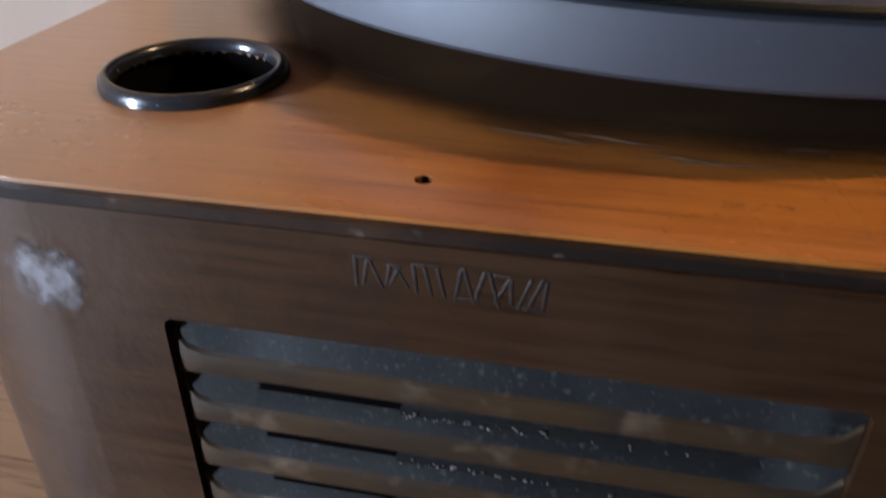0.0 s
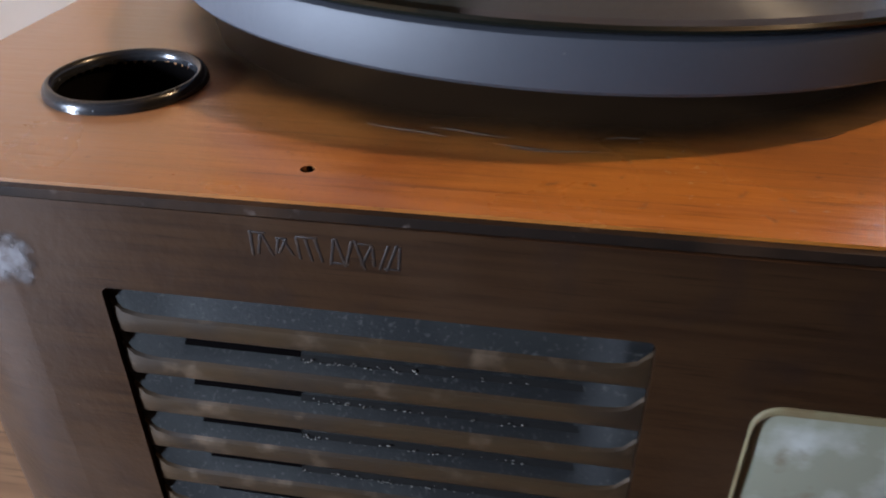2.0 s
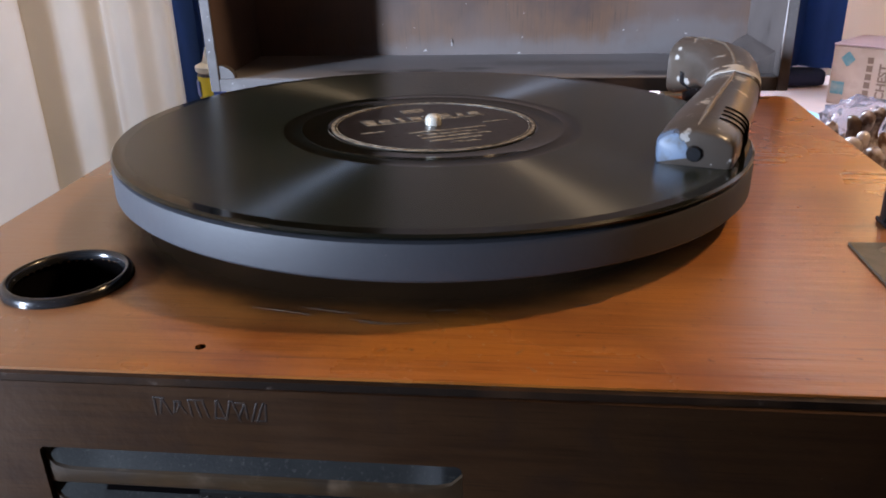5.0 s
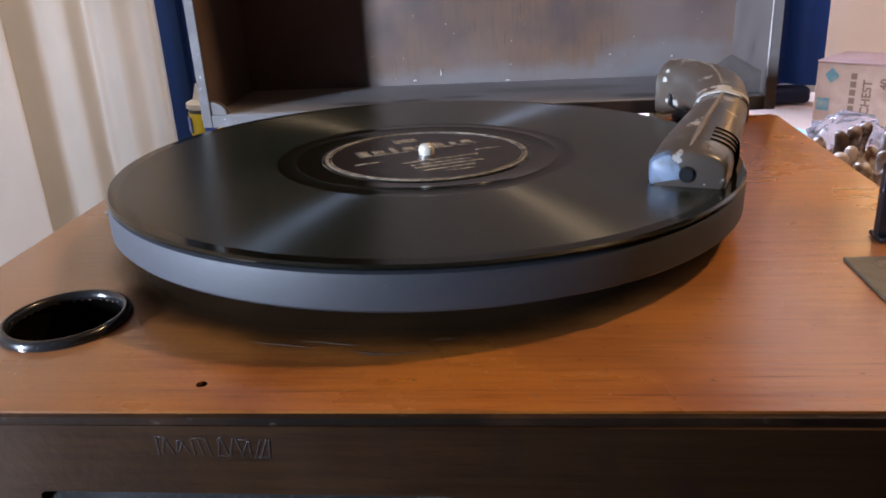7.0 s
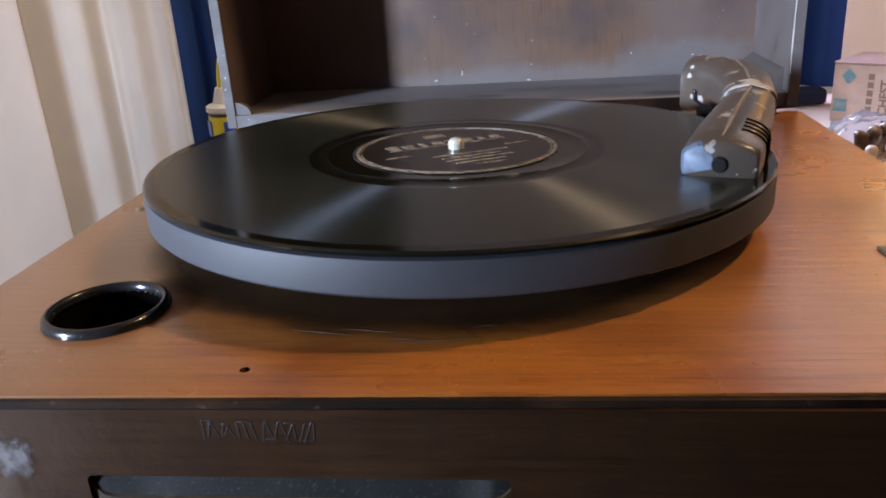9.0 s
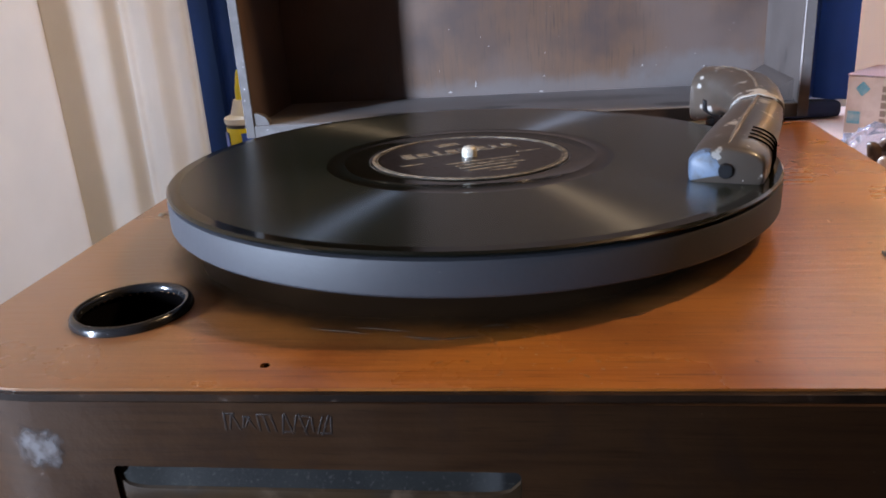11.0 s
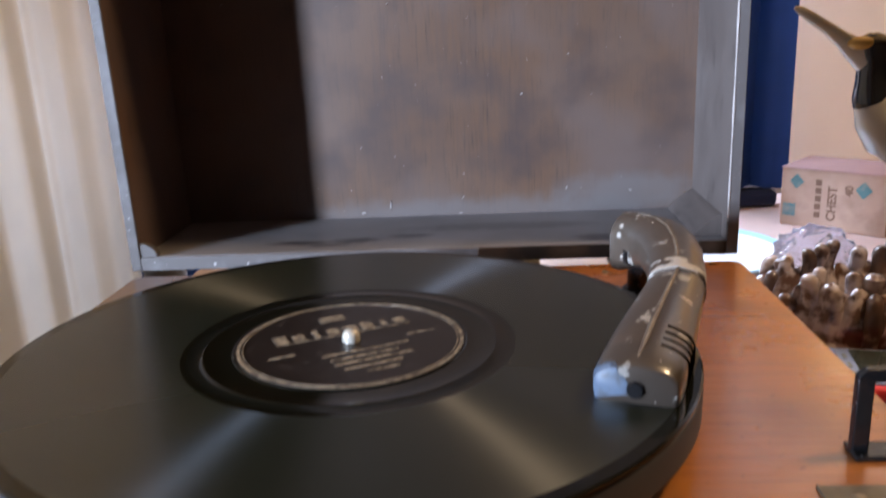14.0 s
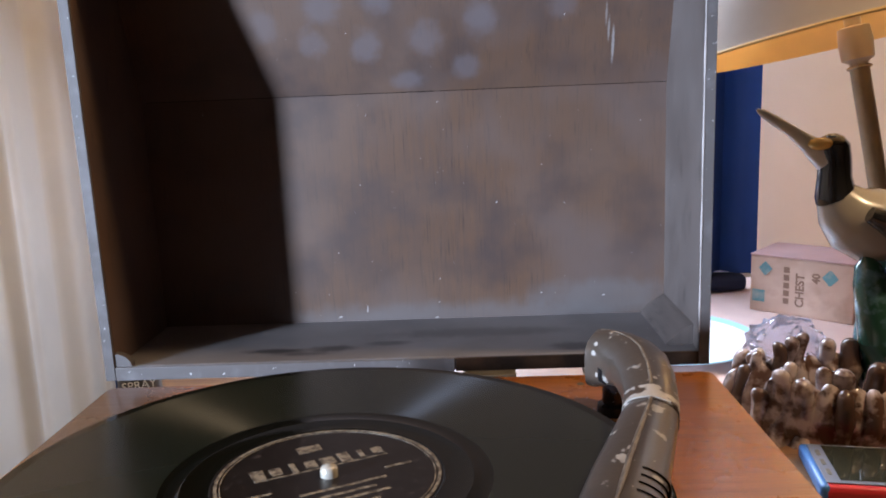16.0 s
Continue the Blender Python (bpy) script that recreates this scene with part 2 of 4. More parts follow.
def colour_patches(m, rows, colour, scale=60, ragged=0.5):
    """Patches in a finish, both marks and painted light: rows of (centre, radii, strength), edges broken by noise."""
    n, l = m.node_tree.nodes, m.node_tree.links
    base = n["Principled BSDF"].inputs["Base Color"]
    at = n.new("ShaderNodeTexCoord").outputs["Object"]
    z = n.new("ShaderNodeTexNoise")
    z.inputs["Scale"].default_value, z.inputs["Detail"].default_value = scale, 6
    l.new(at, z.inputs["Vector"])
    for centre, radii, strength in rows:
        mp = n.new("ShaderNodeMapping")
        mp.vector_type = "POINT"
        mp.inputs["Scale"].default_value = tuple(1 / r for r in radii)
        mp.inputs["Location"].default_value = tuple(-c / r for c, r in zip(centre, radii))
        l.new(at, mp.inputs[0])
        d = n.new("ShaderNodeVectorMath")
        d.operation = "LENGTH"
        l.new(mp.outputs[0], d.inputs[0])
        add = n.new("ShaderNodeMath")
        add.operation = "MULTIPLY_ADD"
        l.new(z.outputs["Fac"], add.inputs[0])
        add.inputs[1].default_value = ragged
        l.new(d.outputs["Value"], add.inputs[2])
        r = n.new("ShaderNodeMapRange")
        r.interpolation_type = "SMOOTHSTEP"
        r.inputs[1].default_value, r.inputs[2].default_value = 0.35 + ragged / 2, 1.1 + ragged / 2
        r.inputs[3].default_value, r.inputs[4].default_value = strength, 0.0
        l.new(add.outputs[0], r.inputs[0])
        x = n.new("ShaderNodeMix")
        x.data_type = "RGBA"
        l.new(r.outputs[0], x.inputs[0])
        l.new(base.links[0].from_socket, x.inputs[6])
        x.inputs[7].default_value = (*colour, 1)
        l.new(x.outputs[2], base)


# pale round reflections painted on the sloping board, a dusty foot on the back board, black smears on the bottom board
colour_patches(LIDSLOPE, [((-0.0081, 0.2513, 1.2013), (0.0125, 0.02, 0.0135), 0.5), ((0.0314, 0.2502, 1.2050), (0.0140, 0.02, 0.0140), 0.45), ((0.0583, 0.2559, 1.1860), (0.0120, 0.02, 0.0115), 0.45),
                  ((0.0184, 0.2582, 1.1785), (0.0130, 0.02, 0.0080), 0.5), ((0.0686, 0.2469, 1.2159), (0.0125, 0.02, 0.0140), 0.5), ((-0.0346, 0.2441, 1.2251), (0.0150, 0.02, 0.0120), 0.45),
                  ((0.0024, 0.2426, 1.2299), (0.0140, 0.02, 0.0110), 0.5), ((-0.0432, 0.2503, 1.2046), (0.0120, 0.02, 0.0120), 0.4), ((-0.0745, 0.2466, 1.2167), (0.0110, 0.02, 0.0120), 0.35),
                  ((0.1220, 0.2444, 1.2220), (0.0130, 0.02, 0.0110), 0.35), ((0.036, 0.240, 1.238), (0.0130, 0.02, 0.0110), 0.4)], (0.120, 0.108, 0.118), 110, 0.9)
colour_patches(LIDSLOPE, [((0.1551, 0.2538, 1.1960), (0.0012, 0.02, 0.0150), 0.7), ((0.1520, 0.2538, 1.2060), (0.0010, 0.02, 0.0090), 0.6), ((0.1500, 0.25, 1.2150), (0.0008, 0.02, 0.0090), 0.5)], (0.26, 0.24, 0.23), 500, 0.9)
# the deck turns paler and greyer towards its left
colour_patches(DECK, [((-0.150, -0.070, 1.0), (0.085, 0.20, 1.0), 0.85), ((-0.100, -0.150, 1.0), (0.060, 0.050, 1.0), 0.5)], (0.225, 0.118, 0.058), 14, 0.5)
# back left corner of the deck: missing light put in as darker colour
colour_patches(DECK, [((-0.160, 0.130, 1.0), (0.060, 0.090, 1.0), 0.9)], (0.105, 0.068, 0.046), 20, 0.6)
colour_patches(LIDBACK, [((0.040, 0.261, 1.008), (0.20, 0.02, 0.017), 0.55), ((0.150, 0.261, 1.022), (0.060, 0.02, 0.018), 0.55)], (0.115, 0.108, 0.108), 90, 0.7)
colour_patches(LIDDUST, [((-0.071, 0.197, 1.010), (0.026, 0.006, 0.02), 0.9), ((-0.034, 0.199, 1.010), (0.017, 0.008, 0.02), 0.9), ((0.001, 0.207, 1.010), (0.018, 0.006, 0.02), 0.7), ((-0.050, 0.190, 1.010), (0.022, 0.004, 0.02), 0.7),
                 ((0.120, 0.190, 1.010), (0.018, 0.010, 0.02), 0.7), ((0.060, 0.225, 1.010), (0.08, 0.012, 0.02), 0.4)], (0.028, 0.026, 0.027), 150, 0.8)


def fade(m, centre, inner, outer, scale, amount, most=1.0):
    """Let a thin painted shadow or worn patch thin out with the distance from its middle, unevenly."""
    n, l = m.node_tree.nodes, m.node_tree.links
    at = n.new("ShaderNodeTexCoord").outputs["Object"]
    far = n.new("ShaderNodeVectorMath")
    far.operation = "DISTANCE"
    far.inputs[1].default_value = centre
    l.new(at, far.inputs[0])
    z = n.new("ShaderNodeTexNoise")
    z.inputs["Scale"].default_value, z.inputs["Detail"].default_value = scale, 6
    l.new(at, z.inputs["Vector"])
    add = n.new("ShaderNodeMath")
    add.operation = "MULTIPLY_ADD"
    l.new(z.outputs["Fac"], add.inputs[0])
    add.inputs[1].default_value = amount
    l.new(far.outputs["Value"], add.inputs[2])
    r = n.new("ShaderNodeMapRange")
    r.interpolation_type = "SMOOTHSTEP"
    r.inputs[1].default_value, r.inputs[2].default_value = inner + amount / 2, outer + amount / 2
    r.inputs[3].default_value, r.inputs[4].default_value = most, 0.0
    l.new(add.outputs[0], r.inputs[0])
    l.new(r.outputs[0], n["Principled BSDF"].inputs["Alpha"])


fade(PLATTERSHADOW, (-0.006, -0.006, 1.0), 0.108, 0.1310, 30, 0.012, 0.85)
fade(WORN, (-0.1155, -0.1665, 0.9815), 0.0035, 0.0088, 240, 0.010)


# ---- building helpers ----
def thing(name, place=(0, 0, 0), label="", category="", group="", kind=""):
    ob = new(name)
    ob.location = place
    return tagged(ob, label, category, group, kind)


def part(name, bm, mat, parent=None, label="", smooth=True, bevel=0.0, m=None):
    if m is not None:
        bm.transform(m)
    bmesh.ops.recalc_face_normals(bm, faces=bm.faces)
    data = bpy.data.meshes.new(name)
    bm.to_mesh(data)
    bm.free()
    for q in data.polygons:
        q.use_smooth = smooth
    data.materials.append(mat)
    if smooth:
        data.set_sharp_from_angle(angle=radians(38))
    ob = new(name, data)
    if parent:
        ob.parent = parent
    if label:
        ob["label"] = label
    if bevel:
        b = ob.modifiers.new("bevel", "BEVEL")
        b.width, b.segments, b.limit_method, b.angle_limit = bevel, 3, "ANGLE", radians(40)
    return ob


def box(x0, x1, y0, y1, z0, z1):
    bm = bmesh.new()
    bmesh.ops.create_cube(bm, size=1)
    bmesh.ops.scale(bm, vec=(x1 - x0, y1 - y0, z1 - z0), verts=bm.verts)
    bmesh.ops.translate(bm, vec=((x0 + x1) / 2, (y0 + y1) / 2, (z0 + z1) / 2), verts=bm.verts)
    return bm


def lathe(profile, n=64, close=False):
    """A turned body from (radius, height) pairs."""
    bm = bmesh.new()
    rings = []
    for r, z in profile:
        if r < 1e-6:
            rings.append([bm.verts.new((0, 0, z))])
        else:
            rings.append([bm.verts.new((r * math.cos(2 * math.pi * i / n), r * math.sin(2 * math.pi * i / n), z)) for i in range(n)])
    pairs = list(zip(rings, rings[1:])) + ([(rings[-1], rings[0])] if close else [])
    for a, b in pairs:
        for i in range(n):
            j = (i + 1) % n
            vs = [a[i % len(a)], a[j % len(a)], b[j % len(b)], b[i % len(b)]]
            keep = []
            for v in vs:
                if v not in keep:
                    keep.append(v)
            if len(keep) > 2:
                bm.faces.new(keep)
    return bm


def loft(sections, caps=True):
    """A skin over equal rings of points."""
    bm = bmesh.new()
    rings = [[bm.verts.new(p) for p in ring] for ring in sections]
    for a, b in zip(rings, rings[1:]):
        for i in range(len(a)):
            j = (i + 1) % len(a)
            bm.faces.new((a[i], a[j], b[j], b[i]))
    if caps:
        bm.faces.new(rings[0][::-1])
        bm.faces.new(rings[-1])
    return bm


def tube(points, radius, n=10, caps=True):
    """A round bar along points; radius may be a list."""
    pts = [Vector(p) for p in points]
    rs = radius if isinstance(radius, (list, tuple)) else [radius] * len(pts)
    rings = []
    for i, p in enumerate(pts):
        d = (pts[min(i + 1, len(pts) - 1)] - pts[max(i - 1, 0)]).normalized()
        side = d.cross(Vector((0, 0, 1)))
        side = side.normalized() if side.length > 1e-3 else Vector((1, 0, 0))
        up = side.cross(d)
        rings.append([p + rs[i] * (math.cos(2 * math.pi * k / n) * side + math.sin(2 * math.pi * k / n) * up) for k in range(n)])
    return loft(rings, caps)


def slab(outer, holes, lift, thick):
    """A board with holes: loops of (a, b) pairs, turned into 3D by lift(a, b, depth)."""
    bm = bmesh.new()
    edges = []
    for loop in [outer] + holes:
        vs = [bm.verts.new(lift(a, b, 0)) for a, b in loop]
        edges += [bm.edges.new((vs[i], vs[(i + 1) % len(vs)])) for i in range(len(vs))]
    if holes:
        bmesh.ops.triangle_fill(bm, edges=edges, use_beauty=True, use_dissolve=False)
    else:
        bm.faces.new(vs)
    shift = Vector(lift(0, 0, thick)) - Vector(lift(0, 0, 0))
    got = bmesh.ops.extrude_face_region(bm, geom=bm.faces[:])
    bmesh.ops.translate(bm, vec=shift, verts=[v for v in got["geom"] if isinstance(v, bmesh.types.BMVert)])
    return bm


def circle(cx, cy, r, n=40):
    return [(cx + r * math.cos(2 * math.pi * i / n), cy + r * math.sin(2 * math.pi * i / n)) for i in range(n)]


def rounded(x0, x1, y0, y1, radii, n=10):
    """A rectangle's loop with four corner radii, from the lower left, against the clock."""
    out = []
    for (cx, cy, sx, sy, a), r in zip(((x0, y0, 1, 1, 180), (x1, y0, -1, 1, 270), (x1, y1, -1, -1, 0), (x0, y1, 1, -1, 90)), radii):
        if r < 1e-5:
            out.append((cx, cy))
            continue
        for k in range(n + 1):
            b = radians(a + 90 * k / n)
            out.append((cx + sx * r + r * math.cos(b), cy + sy * r + r * math.sin(b)))
    return out


upright = lambda a, b, d: (a, d, b)

# ---- the room ----
X0, X1, Y0, Y1, ZC = -3.1, 2.6, -3.2, 1.12, 2.45


def setting(name, bm, mat, label, category):
    return tagged(part(name, bm, mat, None, "", False), label, category, "", "structure")


setting("floor", box(X0 - 0.1, X1 + 0.1, Y0 - 0.1, Y1 + 0.1, -0.1, 0), FLOOR, "brown wooden floor of the room", "floor")
setting("ceiling", box(X0 - 0.1, X1 + 0.1, Y0 - 0.1, Y1 + 0.1, ZC, ZC + 0.1), CEILTILE, "unseen ceiling, coloured dark brown to limit bounced light", "ceiling")
wb = slab([(X0 - 0.1, 0), (X1 + 0.1, 0), (X1 + 0.1, ZC), (X0 - 0.1, ZC)], [[(-0.16, 0.95), (0.46, 0.95), (0.46, 1.9), (-0.16, 1.9)]], lambda a, b, d: (a, Y1 + d, b), 0.1)
setting("wall_back", wb, WALL, "pinkish cream painted wall behind the table", "wall")
setting("wall_right", box(X1, X1 + 0.1, Y0, Y1, 0, ZC), DARKWALL, "unseen wall closing the room, made dark to limit bounced light", "wall")
setting("wall_front", box(X0 - 0.1, X1 + 0.1, Y0 - 0.1, Y0, 0, ZC), DARKWALL, "unseen wall closing the room, made dark to limit bounced light", "wall")
wl = slab([(Y0, 0), (Y1, 0), (Y1, ZC), (Y0, ZC)], [[(-2.62, 1.0), (-2.08, 1.0), (-2.08, 2.1), (-2.62, 2.1)]], lambda a, b, d: (X0 - d, a, b), 0.1)
# unseen wall, added so its end cuts window light off the front's right
setting("shading_wall", box(-1.310, X1, -1.22, -1.1, 0, ZC), DARKWALL, "unseen dark wall added to shade the cabinet's right front", "wall")
setting("wall_left", wl, DARKWALL, "unseen wall with a narrow window, made dark to limit bounce", "wall")
# its near stretch, out of view, is added to keep window light off wall_back
setting("wall_return", box(-0.82, -0.642, -0.22, Y1, 0, ZC), LEFTWALL, "white painted wall end beside the table", "wall")
win = thing("window_1", (X0, -2.35, 1.55), "narrow white-framed window lighting the room", "window", "", "structure")
part("window_frame", slab([(-0.27, -0.55), (0.27, -0.55), (0.27, 0.55), (-0.27, 0.55)], [[(-0.24, -0.52), (0.24, -0.52), (0.24, 0.52), (-0.24, 0.52)]], lambda a, b, d: (-0.08 - d, a, b), 0.03), CEIL, win, "", False)

# ---- table ----
win2 = thing("window_2", (0.15, Y1 + 0.06, 1.425), "white-framed window behind the blue curtain", "window", "", "structure")
part("window_frame", slab([(-0.31, -0.475), (0.31, -0.475), (0.31, 0.475), (-0.31, 0.475)], [[(-0.28, -0.445), (0.28, -0.445), (0.28, 0.445), (-0.28, 0.445)]], upright, 0.03), CEIL, win2, "", False)

table = thing("table", (0.1, 0.45, 0), "long brown wooden table against the wall", "table")
part("tabletop", box(-0.46, 1.2, -0.70, 0.64, TABLE - 0.03, TABLE), TABLEWOOD, table, "", True, 0.004)
for x, y in ((-0.41, -0.65), (1.15, -0.65), (-0.41, 0.59), (1.15, 0.59)):
    part("leg", box(x - 0.03, x + 0.03, y - 0.03, y + 0.03, 0, TABLE - 0.03), TABLEWOOD, table, "", True, 0.003)

# ---- the record player's cabinet ----
DZ = 1.0                        # height of the deck
CX0, CX1, CY0, CY1 = -0.165, 0.196, -0.1665, 0.165
cab = thing("radio_phonograph", (0, 0, 0), "small walnut radio phonograph with louvred grille and clouded dial", "record player")
corner = 0.05
CUPX, CUPY = -0.1105, -0.1115
deck = slab(rounded(CX0 - 0.0014, CX1 + 0.0014, CY0 + 0.0008, CY1 + 0.0002, (corner, corner, 0.006, 0.006), 14), [circle(CUPX, CUPY, 0.0185), circle(-0.049, -0.1505, 0.0016, 14)], lambda a, b, d: (a, b, DZ - d), 0.0024)


def worn_front(bm):
    """The top's front edge is planed back a little, more so towards one end."""
    for v in bm.verts:
        if v.co.y < CY0 + 0.004:
            v.co.y += 0.0010 + 0.0024 * (v.co.x - CX0) / (CX1 - CX0)


worn_front(deck)
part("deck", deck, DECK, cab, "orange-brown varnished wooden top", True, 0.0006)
# the arris lies in shade, which its near-black worn colour carries
arris = slab(rounded(CX0 - 0.0012, CX1 + 0.0012, CY0 - 0.0012, CY1, (corner, corner, 0.006, 0.006), 14),
                   [rounded(CX0 + 0.01, CX1 - 0.01, CY0 + 0.01, CY1 - 0.01, (corner - 0.01, corner - 0.01, 0.003, 0.003), 14)], lambda a, b, d: (a, b, DZ - 0.0008 - d), 0.0022)
worn_front(arris)
part("arris", arris, EDGE, cab, "worn rounded edge band of the top, shade in its dark colour", True, 0.0014)
GX0, GX1, GZ0, GZ1 = -0.0938, 0.0256, 0.868, 0.9755
DX0, DX1, DZ0, DZ1 = 0.0470, 0.139, 0.895, 0.9625
top_z = DZ - 0.0030
front = slab([(CX0 + corner, TABLE + 0.004), (CX1 - corner, TABLE + 0.004), (CX1 - corner, top_z), (CX0 + corner, top_z)],
             [rounded(GX0, GX1, GZ0, GZ1, (0.002,) * 4, 4), rounded(DX0, DX1, DZ0, DZ1, (0.006,) * 4, 6)], lambda a, b, d: (a, CY0 + d, b), 0.009)
part("front_panel", front, FACE, cab, "dark walnut front panel", False)


def curved(cx, a0):
    out, inn = [], []
    for k in range(17):
        b = radians(a0 + 90 * k / 16)
        out.append((cx + corner * math.cos(b), CY0 + corner + corner * math.sin(b)))
        inn.append((cx + (corner - 0.009) * math.cos(b), CY0 + corner + (corner - 0.009) * math.sin(b)))
    return slab(out + inn[::-1], [], lambda a, b, d: (a, b, TABLE + 0.004 + d), top_z - TABLE - 0.004)


part("corner_post", curved(CX0 + corner, 180), FACE, cab)
part("corner_post", curved(CX1 - corner, 270), FACE, cab)
part("side_panel", box(CX0, CX0 + 0.009, CY0 + corner, CY1, TABLE + 0.004, top_z), FACE, cab, "", False)
part("side_panel", box(CX1 - 0.009, CX1, CY0 + corner, CY1, TABLE + 0.004, top_z), FACE, cab, "", False)
part("back_panel", box(CX0 + 0.009, CX1 - 0.009, CY1 - 0.008, CY1, TABLE + 0.004, top_z), FACE, cab, "", False)
part("base", box(CX0 + 0.012, CX1 - 0.012, CY0 + 0.02, CY1 - 0.012, TABLE, TABLE + 0.008), EDGE, cab, "", False)

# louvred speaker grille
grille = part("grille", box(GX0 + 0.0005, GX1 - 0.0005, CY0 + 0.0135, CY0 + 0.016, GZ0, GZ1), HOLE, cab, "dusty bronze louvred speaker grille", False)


def louvre(z, high, top):
    """One fin: a sloping dusty top, a sharp front edge and a flat face below it, swept back at both ends."""
    rings = []
    n = 40
    for k in range(n + 1):
        u = k / n
        x = GX0 + 0.0002 + (GX1 - GX0 - 0.0004) * u
        e = min(u, 1 - u) * (GX1 - GX0) / 0.010
        d = math.sqrt(max(0.0, 1 - max(0.0, 1 - e) ** 2))
        d2 = min(1.0, min(u, 1 - u) * (GX1 - GX0) / 0.014)
        fy = CY0 + 0.0013 - 0.0011 * d
        lift = (1 - d) * 0.0035
        if top:
            rings.append([(x, CY0 + 0.0130, z + high + 0.0012 * (1 - d2)), (x, CY0 + 0.0016 + 0.0062 * d2, z + high + 0.0012 * (1 - d2)), (x, fy + 0.0009, z + 0.0010 + lift), (x, fy + 0.0020, z + 0.0002), (x, CY0 + 0.0130, z + 0.0002)])
        else:
            rings.append([(x, CY0 + 0.0125, z + 0.0004), (x, fy + 0.0010, z + 0.0009 + lift), (x, fy + 0.0002, z + 0.0003 + lift), (x, fy, z - 0.0006),
                          (x, fy + 0.0003 * d, z - 0.0040), (x, fy + 0.0012 * d, z - 0.0050), (x, CY0 + 0.0125, z - 0.0050)])
    return loft(rings)


for i in range(9):
    fin = part("louvre", louvre(0.9672 - 0.0125 * i, 0.0078 if i == 0 else 0.0062, False), GRILLE, grille, "bronze louvre")
    fin2 = part("louvre_top", louvre(0.9672 - 0.0125 * i, 0.0078 if i == 0 else 0.0062, True), GRILLETOP, grille, "dusty slope of a louvre, shade put into its dark tone")
rnd = random.Random(4)
for i in range(8):
    z = 0.9672 - 0.0125 * i - 0.0056
    zs = 0.9672 - 0.0125 * (i + 1) + 0.0034
    zb = 0.9672 - 0.0125 * (i + 1)

    def inlay(x0, x1, s0, s1, lift):
        """A strip lying on the slope of the louvre below, from s0 to s1 of its run."""
        y0, y1, za, zc = CY0 + 0.0011, CY0 + 0.0078, zb + 0.0010, zb + 0.0062
        at = lambda s, h: (y0 + (y1 - y0) * s - 0.613 * h, za + (zc - za) * s + 0.79 * h)
        quad = [at(s0, lift), at(s1, lift), at(s1, -0.0006), at(s0, -0.0006)]
        return loft([[(x, p, q) for p, q in quad] for x in (x0, x1)])

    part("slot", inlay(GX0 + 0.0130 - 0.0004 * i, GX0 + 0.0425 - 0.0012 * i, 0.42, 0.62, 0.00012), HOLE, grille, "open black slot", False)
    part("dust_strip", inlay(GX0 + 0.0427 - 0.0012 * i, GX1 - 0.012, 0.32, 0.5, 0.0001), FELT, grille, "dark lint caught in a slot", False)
    bm = bmesh.new()
    for k in range(44):
        x = GX0 + 0.0430 - 0.0012 * i + abs(rnd.gauss(0, 0.026))
        if x > GX1 - 0.014:
            continue
        r = rnd.uniform(0.00010, 0.00027)
        bmesh.ops.create_icosphere(bm, subdivisions=1, radius=r, matrix=Matrix.Translation((x, CY0 + 0.0034 + rnd.uniform(-0.0007, 0.0003), zs - 0.0004 + rnd.uniform(-0.0004, 0.0004))) @ Matrix.Diagonal((1.5, 1, 0.8, 1)))
    tagged(part("dust", bm, DUST, grille, "pale specks of dust along a slot"), kind="stuff")

# carved mark above the grille, as plain bars
rc = random.Random(12)
for x, w, h in ((-0.0572, 0.0048, 0.0066), (-0.0516, 0.0032, 0.0046), (-0.0476, 0.0062, 0.0066), (-0.0404, 0.0050, 0.0066), (-0.0346, 0.0040, 0.0066), (-0.0298, 0.0046, 0.0066)):
    z = 0.9905 - 0.03 * (x + 0.045)
    mark = bmesh.new()
    for q in range(3):
        cx = x + w * (0.12 + 0.34 * q)
        lean_by, tall = rc.uniform(-0.0012, 0.0012), h * rc.uniform(0.36, 0.52)
        stroke = slab([(cx - 0.0004 - lean_by, z - tall), (cx + 0.0003 - lean_by, z - tall), (cx + 0.0005 + lean_by, z + tall), (cx - 0.0003 + lean_by, z + tall)], [], lambda a, b, d: (a, CY0 + 0.0004 - d, b), 0.00050)
        data = bpy.data.meshes.new("stroke")
        stroke.to_mesh(data)
        stroke.free()
        mark.from_mesh(data)
        bpy.data.meshes.remove(data)
    low = rc.choice((-1, 1)) * h * 0.40
    bar = box(x + w * 0.05, x + w * 0.8, CY0 - 0.0001, CY0 + 0.0004, z + low - 0.0003, z + low + 0.0003)
    data = bpy.data.meshes.new("stroke")
    bar.to_mesh(data)
    bar.free()
    mark.from_mesh(data)
    bpy.data.meshes.remove(data)
    part("carved_mark", mark, CARVED, cab, "dark worn carved strokes", True, 0.0002)

# worn bare patch on the corner
bm = bmesh.new()
edge = [(0.0090 * math.cos(a), 0.0108 * math.sin(a)) for a in [2 * math.pi * k / 40 for k in range(40)]]


def on_corner(s, z):
    """A place on the front at the run s from the corner's start, wrapped round the curve."""
    if s >= 0:
        return Vector((CX0 + corner + s, CY0 - 0.0003, z))
    b = -s / corner
    return Vector((CX0 + corner - (corner + 0.0003) * math.sin(b), CY0 + corner - (corner + 0.0003) * math.cos(b), z))


mid = bm.verts.new(on_corner(-0.0005, 0.9815))
